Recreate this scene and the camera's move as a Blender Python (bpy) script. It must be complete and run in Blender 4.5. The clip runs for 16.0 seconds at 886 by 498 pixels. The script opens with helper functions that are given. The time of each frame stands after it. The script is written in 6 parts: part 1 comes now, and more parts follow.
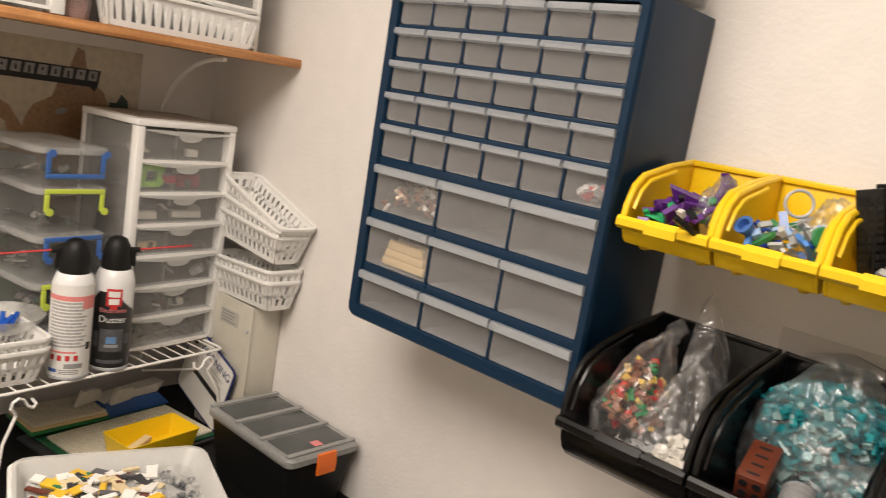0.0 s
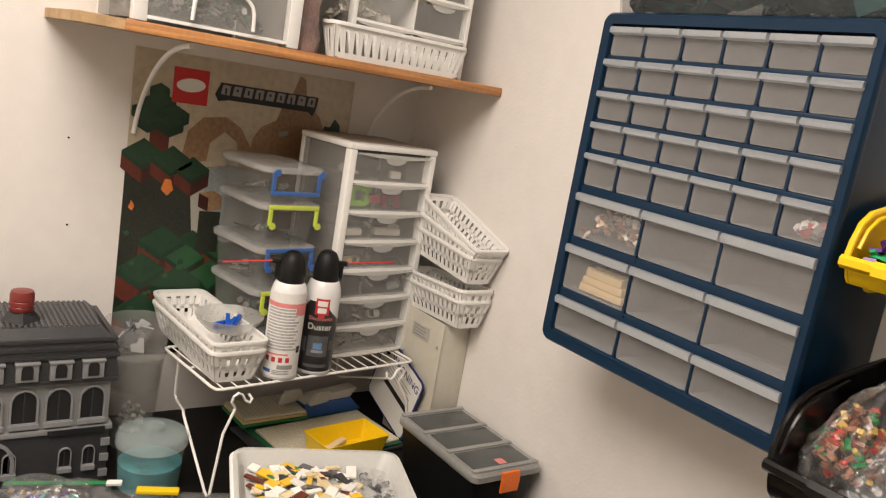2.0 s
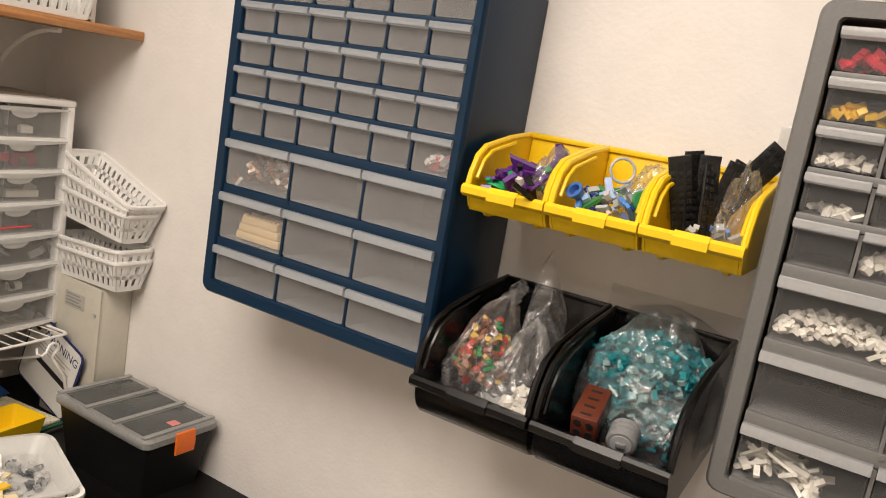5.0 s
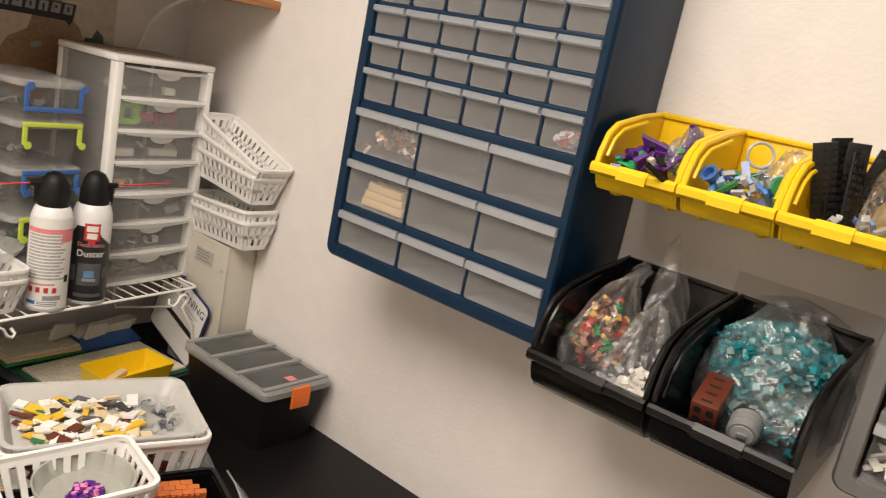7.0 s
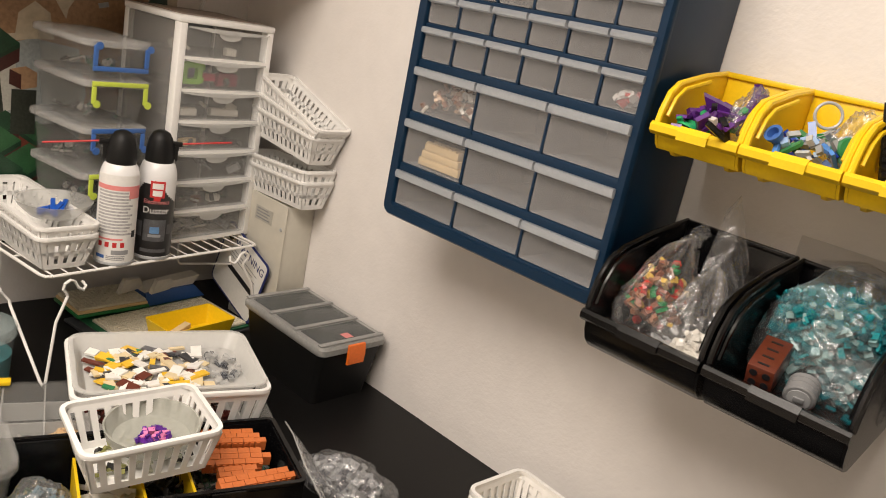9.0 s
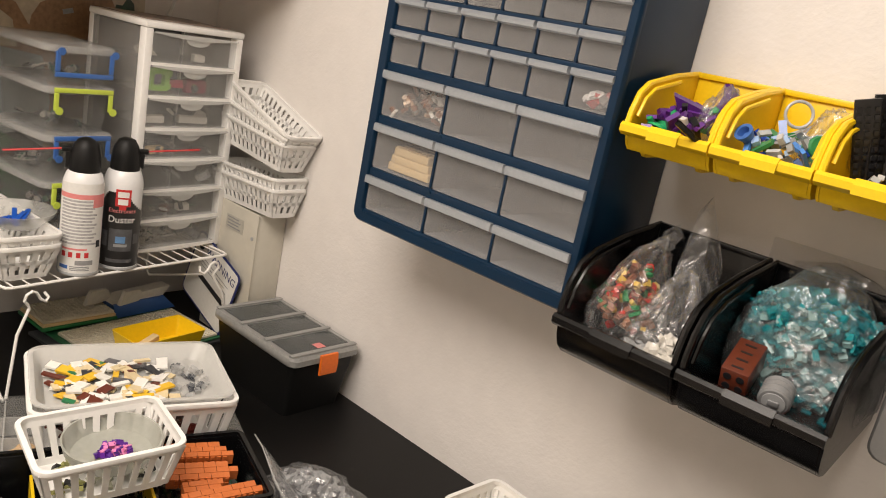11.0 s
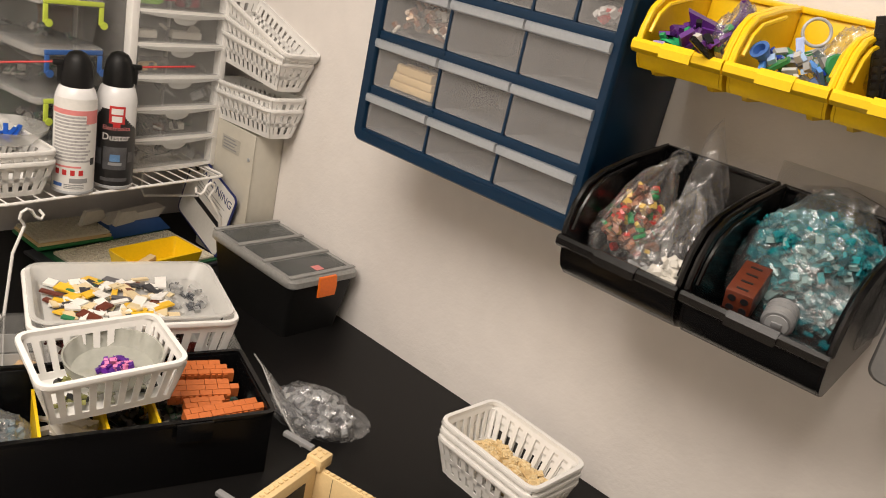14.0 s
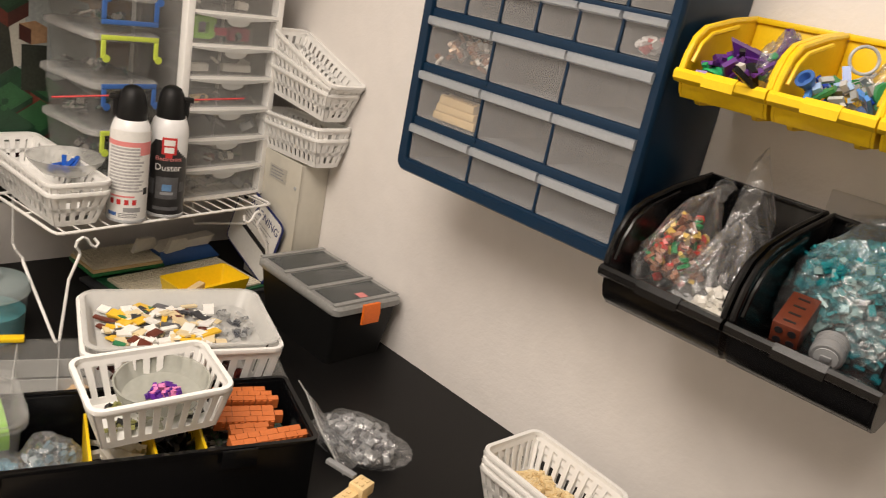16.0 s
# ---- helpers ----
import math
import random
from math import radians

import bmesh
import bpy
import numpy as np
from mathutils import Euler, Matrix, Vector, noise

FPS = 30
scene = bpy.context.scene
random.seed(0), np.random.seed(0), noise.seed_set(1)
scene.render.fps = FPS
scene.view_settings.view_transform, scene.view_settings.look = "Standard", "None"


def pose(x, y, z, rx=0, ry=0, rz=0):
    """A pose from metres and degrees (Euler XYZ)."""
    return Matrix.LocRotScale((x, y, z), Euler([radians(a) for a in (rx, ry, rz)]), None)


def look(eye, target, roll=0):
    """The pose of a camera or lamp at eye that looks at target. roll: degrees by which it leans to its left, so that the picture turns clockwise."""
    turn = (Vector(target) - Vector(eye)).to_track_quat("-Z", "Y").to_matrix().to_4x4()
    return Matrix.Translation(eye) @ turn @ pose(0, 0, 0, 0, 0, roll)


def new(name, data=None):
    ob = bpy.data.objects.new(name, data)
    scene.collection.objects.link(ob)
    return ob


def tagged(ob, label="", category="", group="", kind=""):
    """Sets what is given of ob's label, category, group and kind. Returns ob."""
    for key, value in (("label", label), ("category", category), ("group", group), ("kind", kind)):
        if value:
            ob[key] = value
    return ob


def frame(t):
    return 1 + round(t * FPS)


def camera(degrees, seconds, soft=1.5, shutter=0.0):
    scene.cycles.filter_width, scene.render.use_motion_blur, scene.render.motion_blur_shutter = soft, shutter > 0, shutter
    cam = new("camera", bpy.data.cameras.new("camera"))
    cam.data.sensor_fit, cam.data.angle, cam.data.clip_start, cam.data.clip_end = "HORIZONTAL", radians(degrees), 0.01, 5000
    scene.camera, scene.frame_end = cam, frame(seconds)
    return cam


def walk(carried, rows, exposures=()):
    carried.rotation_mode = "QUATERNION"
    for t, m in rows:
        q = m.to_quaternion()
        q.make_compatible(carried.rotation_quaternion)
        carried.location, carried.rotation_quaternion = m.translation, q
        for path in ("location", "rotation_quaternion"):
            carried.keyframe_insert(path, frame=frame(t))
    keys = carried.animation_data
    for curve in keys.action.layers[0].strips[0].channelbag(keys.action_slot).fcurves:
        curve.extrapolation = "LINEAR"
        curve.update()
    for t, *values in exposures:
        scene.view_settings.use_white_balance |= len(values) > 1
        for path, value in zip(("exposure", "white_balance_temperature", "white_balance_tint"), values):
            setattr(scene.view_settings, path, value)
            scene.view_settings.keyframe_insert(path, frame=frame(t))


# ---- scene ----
cam = camera(59.1, 16.0, soft=1.0, shutter=0.4)
PATH = [
    (0, (0.817, -0.765, 1.481), (-0.469, 0.722, 1.112), 9.4),
    (0.5, (0.805, -0.771, 1.479), (-0.598, 0.603, 1.103), 9.8),
    (1, (0.803, -0.781, 1.479), (-0.693, 0.483, 1.074), 9.7),
    (1.5, (0.807, -0.806, 1.481), (-0.723, 0.417, 1.081), 9.8),
    (2, (0.806, -0.818, 1.485), (-0.768, 0.354, 1.097), 9.8),
    (2.5, (0.816, -0.814, 1.494), (-0.787, 0.336, 1.163), 9.0),
    (3, (0.818, -0.807, 1.481), (-0.702, 0.444, 1.126), 9.6),
    (3.5, (0.833, -0.8, 1.478), (-0.442, 0.706, 1.147), 10.4),
    (4, (0.846, -0.791, 1.478), (-0.164, 0.904, 1.148), 10.2),
    (4.2, (0.849, -0.786, 1.48), (-0.136, 0.922, 1.143), 9.9),
    (6.3, (0.836, -0.802, 1.466), (-0.25, 0.821, 1.035), 10.8),
    (6.5, (0.832, -0.805, 1.468), (-0.279, 0.797, 1.022), 11.2),
    (7, (0.832, -0.813, 1.467), (-0.35, 0.734, 1.007), 11.7),
    (7.5, (0.831, -0.816, 1.463), (-0.401, 0.677, 0.963), 11.7),
    (8, (0.833, -0.818, 1.464), (-0.412, 0.658, 0.944), 11.6),
    (8.5, (0.831, -0.817, 1.457), (-0.414, 0.65, 0.913), 11.9),
    (9, (0.837, -0.821, 1.46), (-0.417, 0.631, 0.891), 11.7),
    (9.2, (0.84, -0.818, 1.457), (-0.406, 0.644, 0.899), 11.8),
    (11.3, (0.837, -0.787, 1.448), (-0.388, 0.702, 0.918), 11.2),
    (11.5, (0.831, -0.783, 1.445), (-0.368, 0.723, 0.901), 11.1),
    (12, (0.829, -0.785, 1.432), (-0.291, 0.741, 0.787), 12.0),
    (12.5, (0.831, -0.791, 1.432), (-0.25, 0.748, 0.752), 12.7),
    (13, (0.832, -0.8, 1.434), (-0.283, 0.714, 0.752), 12.7),
    (13.5, (0.827, -0.796, 1.433), (-0.322, 0.693, 0.753), 12.8),
    (14, (0.827, -0.795, 1.431), (-0.33, 0.682, 0.739), 12.7),
    (14.5, (0.835, -0.8, 1.435), (-0.342, 0.666, 0.754), 12.8),
    (15, (0.841, -0.798, 1.441), (-0.35, 0.671, 0.792), 12.2),
    (15.5, (0.835, -0.795, 1.442), (-0.381, 0.659, 0.805), 11.5),
    (16, (0.831, -0.795, 1.439), (-0.431, 0.61, 0.782), 11.5),
]
walk(cam, [(t, look(eye, target, roll)) for t, eye, target, roll in PATH])

# ---- light ----
world = bpy.data.worlds.new("world")
scene.world = world
world.use_nodes = True
world.node_tree.nodes["Background"].inputs[0].default_value = (1.0, 0.85, 0.68, 1)
world.node_tree.nodes["Background"].inputs[1].default_value = 0.02
scene.view_settings.exposure = 0.0


def area_lamp(name, eye, target, size, watts, colour):
    data = bpy.data.lights.new(name, "AREA")
    data.shape, data.size, data.energy, data.color = "DISK", size, watts, colour
    ob = new(name, data)
    ob.matrix_world = look(eye, target)
    return ob


LAMP_EYE = (0.42, -1.22, 2.38)
area_lamp("ceiling_lamp_light", LAMP_EYE, (LAMP_EYE[0], LAMP_EYE[1], 0.0), 1.30, 48.0, (1.0, 0.886, 0.785))

# ---- materials ----


def mat(name, colour, rough=0.5, metal=0.0, vary=0.12, scale=30.0, bump=0.0, bump_scale=200.0, alpha=1.0, spec=0.5, colours=(), island=False):
    """A painted, plastic or wooden surface with broad and fine variation; colours: a palette that loose pieces draw from."""
    m = bpy.data.materials.new(name)
    m.use_nodes = True
    nt = m.node_tree
    n, l = nt.nodes, nt.links
    b = n["Principled BSDF"]
    b.inputs["Roughness"].default_value = rough
    b.inputs["Metallic"].default_value = metal
    b.inputs["Alpha"].default_value = alpha
    b.inputs["Specular IOR Level"].default_value = spec
    tc = n.new("ShaderNodeTexCoord")
    big, fine = n.new("ShaderNodeTexNoise"), n.new("ShaderNodeTexNoise")
    big.inputs["Scale"].default_value, fine.inputs["Scale"].default_value = scale * 0.2, scale * 4
    big.inputs["Detail"].default_value = 4
    l.new(tc.outputs["Object"], big.inputs["Vector"])
    l.new(tc.outputs["Object"], fine.inputs["Vector"])
    add = n.new("ShaderNodeMath")
    add.operation = "ADD"
    l.new(big.outputs["Fac"], add.inputs[0])
    l.new(fine.outputs["Fac"], add.inputs[1])
    rng = n.new("ShaderNodeMapRange")
    rng.inputs["From Min"].default_value, rng.inputs["From Max"].default_value = 0.6, 1.4
    rng.inputs["To Min"].default_value, rng.inputs["To Max"].default_value = 1 - vary, 1 + vary * 0.6
    l.new(add.outputs[0], rng.inputs["Value"])
    hsv = n.new("ShaderNodeHueSaturation")
    l.new(rng.outputs["Result"], hsv.inputs["Value"])
    if colours:
        ramp = n.new("ShaderNodeValToRGB")
        ramp.color_ramp.interpolation = "CONSTANT"
        for k, c in enumerate(colours):
            if k == 1:
                ramp.color_ramp.elements[1].position = 1 / len(colours)
            e = ramp.color_ramp.elements[k] if k < 2 else ramp.color_ramp.elements.new(k / len(colours))
            e.color = (*c, 1)
        if island:
            geo = n.new("ShaderNodeNewGeometry")
            l.new(geo.outputs["Random Per Island"], ramp.inputs["Fac"])
        else:
            info = n.new("ShaderNodeObjectInfo")
            l.new(info.outputs["Random"], ramp.inputs["Fac"])
        l.new(ramp.outputs["Color"], hsv.inputs["Color"])
    else:
        hsv.inputs["Color"].default_value = (*colour, 1)
    l.new(hsv.outputs["Color"], b.inputs["Base Color"])
    if bump:
        bn, bp = n.new("ShaderNodeTexNoise"), n.new("ShaderNodeBump")
        bn.inputs["Scale"].default_value = bump_scale
        bn.inputs["Detail"].default_value = 5
        bp.inputs["Strength"].default_value = bump
        bp.inputs["Distance"].default_value = 0.002
        l.new(tc.outputs["Object"], bn.inputs["Vector"])
        l.new(bn.outputs["Fac"], bp.inputs["Height"])
        l.new(bp.outputs["Normal"], b.inputs["Normal"])
    return m


def wood_mat(name, dark, light):
    m = mat(name, dark, 0.45, vary=0.2, scale=40, bump=0.15)
    n, l = m.node_tree.nodes, m.node_tree.links
    hsv = [x for x in n if x.type == "HUE_SAT"][0]
    tc = [x for x in n if x.type == "TEX_COORD"][0]
    mp, wave, ramp = n.new("ShaderNodeMapping"), n.new("ShaderNodeTexNoise"), n.new("ShaderNodeValToRGB")
    mp.inputs["Scale"].default_value = (60, 3, 120)
    wave.inputs["Scale"].default_value, wave.inputs["Detail"].default_value = 1.6, 6
    ramp.color_ramp.elements[0].color, ramp.color_ramp.elements[1].color = (*dark, 1), (*light, 1)
    ramp.color_ramp.elements[0].position, ramp.color_ramp.elements[1].position = 0.35, 0.65
    l.new(tc.outputs["Object"], mp.inputs["Vector"])
    l.new(mp.outputs["Vector"], wave.inputs["Vector"])
    l.new(wave.outputs["Fac"], ramp.inputs["Fac"])
    l.new(ramp.outputs["Color"], hsv.inputs["Color"])
    return m


def film_mat(name):
    """Thin clear film: nearly all light passes, gloss grows at grazing angles."""
    m = bpy.data.materials.new(name)
    m.use_nodes = True
    n, l = m.node_tree.nodes, m.node_tree.links
    n.clear()
    out, mix, mix2 = n.new("ShaderNodeOutputMaterial"), n.new("ShaderNodeMixShader"), n.new("ShaderNodeMixShader")
    tr, gl, df = n.new("ShaderNodeBsdfTransparent"), n.new("ShaderNodeBsdfGlossy"), n.new("ShaderNodeBsdfDiffuse")
    tr.inputs["Color"].default_value = (0.95, 0.95, 0.95, 1)
    gl.inputs["Roughness"].default_value = 0.18
    gl.inputs["Color"].default_value = (0.9, 0.9, 0.9, 1)
    df.inputs["Color"].default_value = (0.7, 0.7, 0.7, 1)
    lw, mul, tc, ns, bp = n.new("ShaderNodeLayerWeight"), n.new("ShaderNodeMath"), n.new("ShaderNodeTexCoord"), n.new("ShaderNodeTexNoise"), n.new("ShaderNodeBump")
    lw.inputs["Blend"].default_value = 0.35
    mul.operation, mul.inputs[1].default_value = "MULTIPLY_ADD", 0.40
    mul.inputs[2].default_value = 0.06
    ns.inputs["Scale"].default_value, ns.inputs["Detail"].default_value, ns.inputs["Distortion"].default_value = 38, 3, 1.6
    bp.inputs["Strength"].default_value, bp.inputs["Distance"].default_value = 0.7, 0.008
    l.new(tc.outputs["Object"], ns.inputs["Vector"])
    l.new(ns.outputs["Fac"], bp.inputs["Height"])
    l.new(bp.outputs["Normal"], gl.inputs["Normal"])
    l.new(lw.outputs["Fresnel"], mul.inputs[0])
    l.new(mul.outputs[0], mix.inputs["Fac"])
    l.new(tr.outputs[0], mix.inputs[1])
    l.new(gl.outputs[0], mix.inputs[2])
    mix2.inputs["Fac"].default_value = 0.07
    l.new(mix.outputs[0], mix2.inputs[1])
    l.new(df.outputs[0], mix2.inputs[2])
    l.new(mix2.outputs[0], out.inputs["Surface"])
    return m


WALL = mat("wall_paint", (0.80, 0.765, 0.73), 0.62, vary=0.05, scale=6, bump=0.25, bump_scale=160, spec=0.25)
# tints of unseen surfaces, chosen for how much light they bounce
WALLBOUNCE = mat("bounce_wall_tan", (0.78, 0.74, 0.68), 0.7, vary=0.06, scale=6)
CEIL = mat("ceiling_paint", (0.82, 0.80, 0.77), 0.85, vary=0.04, scale=5)
FLOOR = mat("bounce_floor_beige", (0.48, 0.41, 0.33), 0.9, vary=0.2, scale=8)
DESK = mat("black_laminate", (0.005, 0.0046, 0.0045), 0.48, vary=0.3, scale=60, bump=0.10, bump_scale=500, spec=0.28)
OAK = wood_mat("oak_edge", (0.36, 0.15, 0.05), (0.60, 0.29, 0.11))
CHIP = mat("chipboard", (0.50, 0.33, 0.17), 0.8, vary=0.45, scale=180)
BLUE = mat("navy_plastic", (0.004, 0.022, 0.052), 0.36, vary=0.18, scale=70, bump=0.12, bump_scale=500, spec=0.25)
BLUEIN = mat("navy_plastic_inside", (0.055, 0.060, 0.066), 0.6, vary=0.15, scale=40)
GREY = mat("grey_plastic", (0.155, 0.155, 0.152), 0.42, vary=0.1, scale=60, bump=0.12, bump_scale=500)
# grey plastic darkened: the shade behind the clear drawers is in the colour
GREYIN = mat("shaded_grey_inside", (0.05, 0.05, 0.05), 0.6, vary=0.15, scale=40)
DRAWER = mat("frosted_plastic", (0.33, 0.325, 0.32), 0.34, vary=0.06, scale=8, alpha=0.28)
TRAY = mat("frosted_tray", (0.56, 0.55, 0.53), 0.4, vary=0.12, scale=25, alpha=0.20)
CLEARDRAWER = mat("clear_drawer_front", (0.42, 0.42, 0.42), 0.22, vary=0.08, scale=12, alpha=0.08)
CLEARTRAY = mat("clear_drawer_tray", (0.40, 0.40, 0.40), 0.2, vary=0.1, scale=25, alpha=0.05)
CLEARLIP = mat("clear_drawer_lip", (0.62, 0.63, 0.64), 0.12, vary=0.1, scale=60, alpha=0.46)
DRAWERLIP = mat("frosted_lip", (0.52, 0.55, 0.58), 0.30, vary=0.1, scale=60, alpha=0.42)
CLEAR = mat("clear_plastic", (0.60, 0.60, 0.58), 0.20, vary=0.15, scale=25, alpha=0.13)
SMOKE = mat("smoky_plastic", (0.46, 0.46, 0.44), 0.26, vary=0.2, scale=30, alpha=0.11)
LIDGREY = mat("smoky_lid", (0.38, 0.38, 0.365), 0.33, vary=0.2, scale=40, alpha=0.72)
LIDPANE = mat("smoky_lid_pane", (0.11, 0.12, 0.12), 0.22, vary=0.25, scale=40, alpha=0.6)
SMOKEBOX = mat("dusky_clear_plastic", (0.10, 0.12, 0.12), 0.3, vary=0.2, scale=30, alpha=0.20)
TOWERSIDE = mat("clear_tower_side", (0.42, 0.41, 0.39), 0.3, vary=0.12, scale=30, alpha=0.34)
TUBLID = mat("bluish_milky_lid", (0.52, 0.62, 0.62), 0.35, vary=0.1, scale=40, alpha=0.28)
FILM = film_mat("plastic_film")
WHITE = mat("white_plastic", (0.86, 0.85, 0.82), 0.36, vary=0.05, scale=30, bump=0.05)
MILK = mat("milky_plastic", (0.80, 0.80, 0.77), 0.38, vary=0.06, scale=30, alpha=0.42)
WIRE = mat("white_coated_wire", (0.86, 0.84, 0.80), 0.33, vary=0.08, scale=60)
YELLOW = mat("yellow_plastic", (0.90, 0.60, 0.012), 0.34, vary=0.08, scale=50, bump=0.1, bump_scale=400)
BLACK = mat("black_plastic", (0.004, 0.004, 0.0045), 0.24, vary=0.25, scale=60, bump=0.05, bump_scale=400, spec=0.42)
BLACKM = mat("matt_black_plastic", (0.006, 0.006, 0.006), 0.5, vary=0.3, scale=60, spec=0.3)
ORANGE = mat("orange_plastic", (0.85, 0.17, 0.015), 0.4, vary=0.12, scale=60)
BEIGE = mat("beige_enamel", (0.58, 0.55, 0.47), 0.45, vary=0.08, scale=12, bump=0.05)
PAPER = mat("paper", (0.78, 0.77, 0.74), 0.7, vary=0.06, scale=40)
INK = mat("ink", (0.012, 0.012, 0.014), 0.5)
NAVYINK = mat("navy_ink", (0.02, 0.03, 0.14), 0.6)
REDINK = mat("red_ink", (0.55, 0.03, 0.03), 0.55)
PINKINK = mat("pink_ink", (0.75, 0.25, 0.24), 0.55)
GREYINK = mat("grey_ink", (0.30, 0.30, 0.30), 0.6)
FINEPRINT = mat("fine_print", (0.46, 0.45, 0.45), 0.6, vary=0.5, scale=900)
DIMPRINT = mat("dim_print", (0.10, 0.10, 0.105), 0.5, vary=0.5, scale=300)
CLIPBLUE = mat("blue_clip", (0.05, 0.14, 0.42), 0.4, vary=0.1)
CLIPLIME = mat("lime_clip", (0.55, 0.66, 0.08), 0.4, vary=0.1)
RED = mat("red_plastic", (0.55, 0.02, 0.02), 0.3, vary=0.1)
TAN = mat("tan_bricks", (0.78, 0.58, 0.30), 0.35, vary=0.08, scale=60)
BRICKORANGE = mat("orange_bricks", (0.62, 0.17, 0.045), 0.35, vary=0.15, scale=60)
BROWN = mat("reddish_brown_brick", (0.12, 0.028, 0.014), 0.35, vary=0.15, scale=60)
STEEL = mat("silver_plastic", (0.45, 0.46, 0.47), 0.3, vary=0.1)
GREEN = mat("green_bricks", (0.03, 0.22, 0.07), 0.35, vary=0.15)
DKGREEN = mat("baseplate_green", (0.02, 0.12, 0.05), 0.4, vary=0.2)
CREAM = mat("cream_baseplate", (0.72, 0.66, 0.52), 0.4, vary=0.08)
BLEY = mat("stone_grey_bricks", (0.25, 0.255, 0.26), 0.35, vary=0.12)
DBLEY = mat("dark_grey_bricks", (0.040, 0.041, 0.045), 0.35, vary=0.25)
CAN = mat("white_can", (0.80, 0.80, 0.80), 0.25, vary=0.05)
TEALCAP = mat("teal_contents", (0.06, 0.26, 0.29), 0.5, vary=0.6, scale=240, bump=0.6, bump_scale=300)
P_GREY = mat("grey_pieces", (0.4, 0.4, 0.4), 0.3, colours=[(0.30, 0.31, 0.315), (0.24, 0.245, 0.25), (0.36, 0.365, 0.36), (0.10, 0.10, 0.11)], island=True)
P_TAN = mat("tan_pieces", (0.7, 0.5, 0.3), 0.3, colours=[(0.80, 0.62, 0.34), (0.72, 0.53, 0.27), (0.84, 0.68, 0.40)], island=True)
P_MIX = mat("mixed_pieces", (0.5, 0.5, 0.5), 0.3, colours=[(0.86, 0.85, 0.80), (0.12, 0.12, 0.13), (0.80, 0.50, 0.03), (0.84, 0.82, 0.76), (0.76, 0.62, 0.38), (0.86, 0.84, 0.80), (0.14, 0.035, 0.02), (0.82, 0.80, 0.74), (0.03, 0.20, 0.08), (0.74, 0.62, 0.38), (0.84, 0.52, 0.04), (0.84, 0.83, 0.78), (0.05, 0.05, 0.055)], island=True)
P_TEAL = mat("teal_clear_pieces", (0.1, 0.6, 0.6), 0.12, colours=[(0.010, 0.24, 0.28), (0.02, 0.31, 0.35), (0.006, 0.16, 0.20), (0.36, 0.56, 0.56), (0.012, 0.25, 0.29), (0.03, 0.36, 0.40), (0.008, 0.19, 0.23)], island=True, spec=0.8, alpha=0.62)
P_WHITE = mat("white_pieces", (0.8, 0.78, 0.7), 0.35, colours=[(0.82, 0.79, 0.72), (0.76, 0.72, 0.64), (0.70, 0.67, 0.60)], island=True)
P_FIG = mat("figure_pieces", (0.7, 0.5, 0.4), 0.35, colours=[(0.80, 0.62, 0.48), (0.82, 0.78, 0.70), (0.70, 0.45, 0.28), (0.25, 0.10, 0.05)], island=True)
P_PURPLE = mat("purple_pieces", (0.2, 0.05, 0.4), 0.3, colours=[(0.10, 0.02, 0.20), (0.015, 0.015, 0.015), (0.14, 0.04, 0.27), (0.65, 0.63, 0.6), (0.02, 0.02, 0.02), (0.09, 0.02, 0.18), (0.02, 0.35, 0.12), (0.12, 0.03, 0.24)], island=True)
P_BLUE = mat("blue_clear_pieces", (0.1, 0.3, 0.7), 0.2, colours=[(0.10, 0.28, 0.70), (0.35, 0.50, 0.75), (0.45, 0.47, 0.46), (0.02, 0.06, 0.40), (0.50, 0.50, 0.48), (0.05, 0.25, 0.08), (0.12, 0.20, 0.45), (0.30, 0.31, 0.31)], island=True)
P_BLACK = mat("black_pieces", (0.01, 0.01, 0.01), 0.3, colours=[(0.012, 0.012, 0.012), (0.02, 0.02, 0.022)], island=True)
P_RED = mat("red_pieces", (0.7, 0.03, 0.05), 0.3, colours=[(0.70, 0.03, 0.06), (0.62, 0.02, 0.05)], island=True)
P_YEL = mat("yellow_pieces", (0.8, 0.5, 0.03), 0.3, colours=[(0.85, 0.52, 0.03), (0.78, 0.45, 0.03)], island=True)
P_PINK = mat("purple_pink_pieces", (0.4, 0.1, 0.5), 0.3, colours=[(0.12, 0.02, 0.28), (0.08, 0.015, 0.22), (0.10, 0.02, 0.25), (0.80, 0.25, 0.50)], island=True)
P_FARM = mat("green_red_pieces", (0.4, 0.1, 0.1), 0.3, colours=[(0.35, 0.15, 0.08), (0.02, 0.25, 0.08), (0.28, 0.10, 0.06), (0.60, 0.03, 0.02), (0.75, 0.50, 0.10), (0.40, 0.20, 0.12), (0.22, 0.09, 0.05)], island=True)
P_DARK = mat("dark_pieces", (0.1, 0.1, 0.1), 0.35, colours=[(0.05, 0.05, 0.05), (0.10, 0.10, 0.10), (0.35, 0.33, 0.30), (0.02, 0.08, 0.04)], island=True)

BROWNTOP = mat("tinted_top", (0.30, 0.24, 0.20), 0.4, vary=0.15, scale=20)
TOWERDRAWER = mat("clear_drawer", (0.60, 0.60, 0.58), 0.24, vary=0.12, scale=25, alpha=0.16)

# ---- building blocks ----


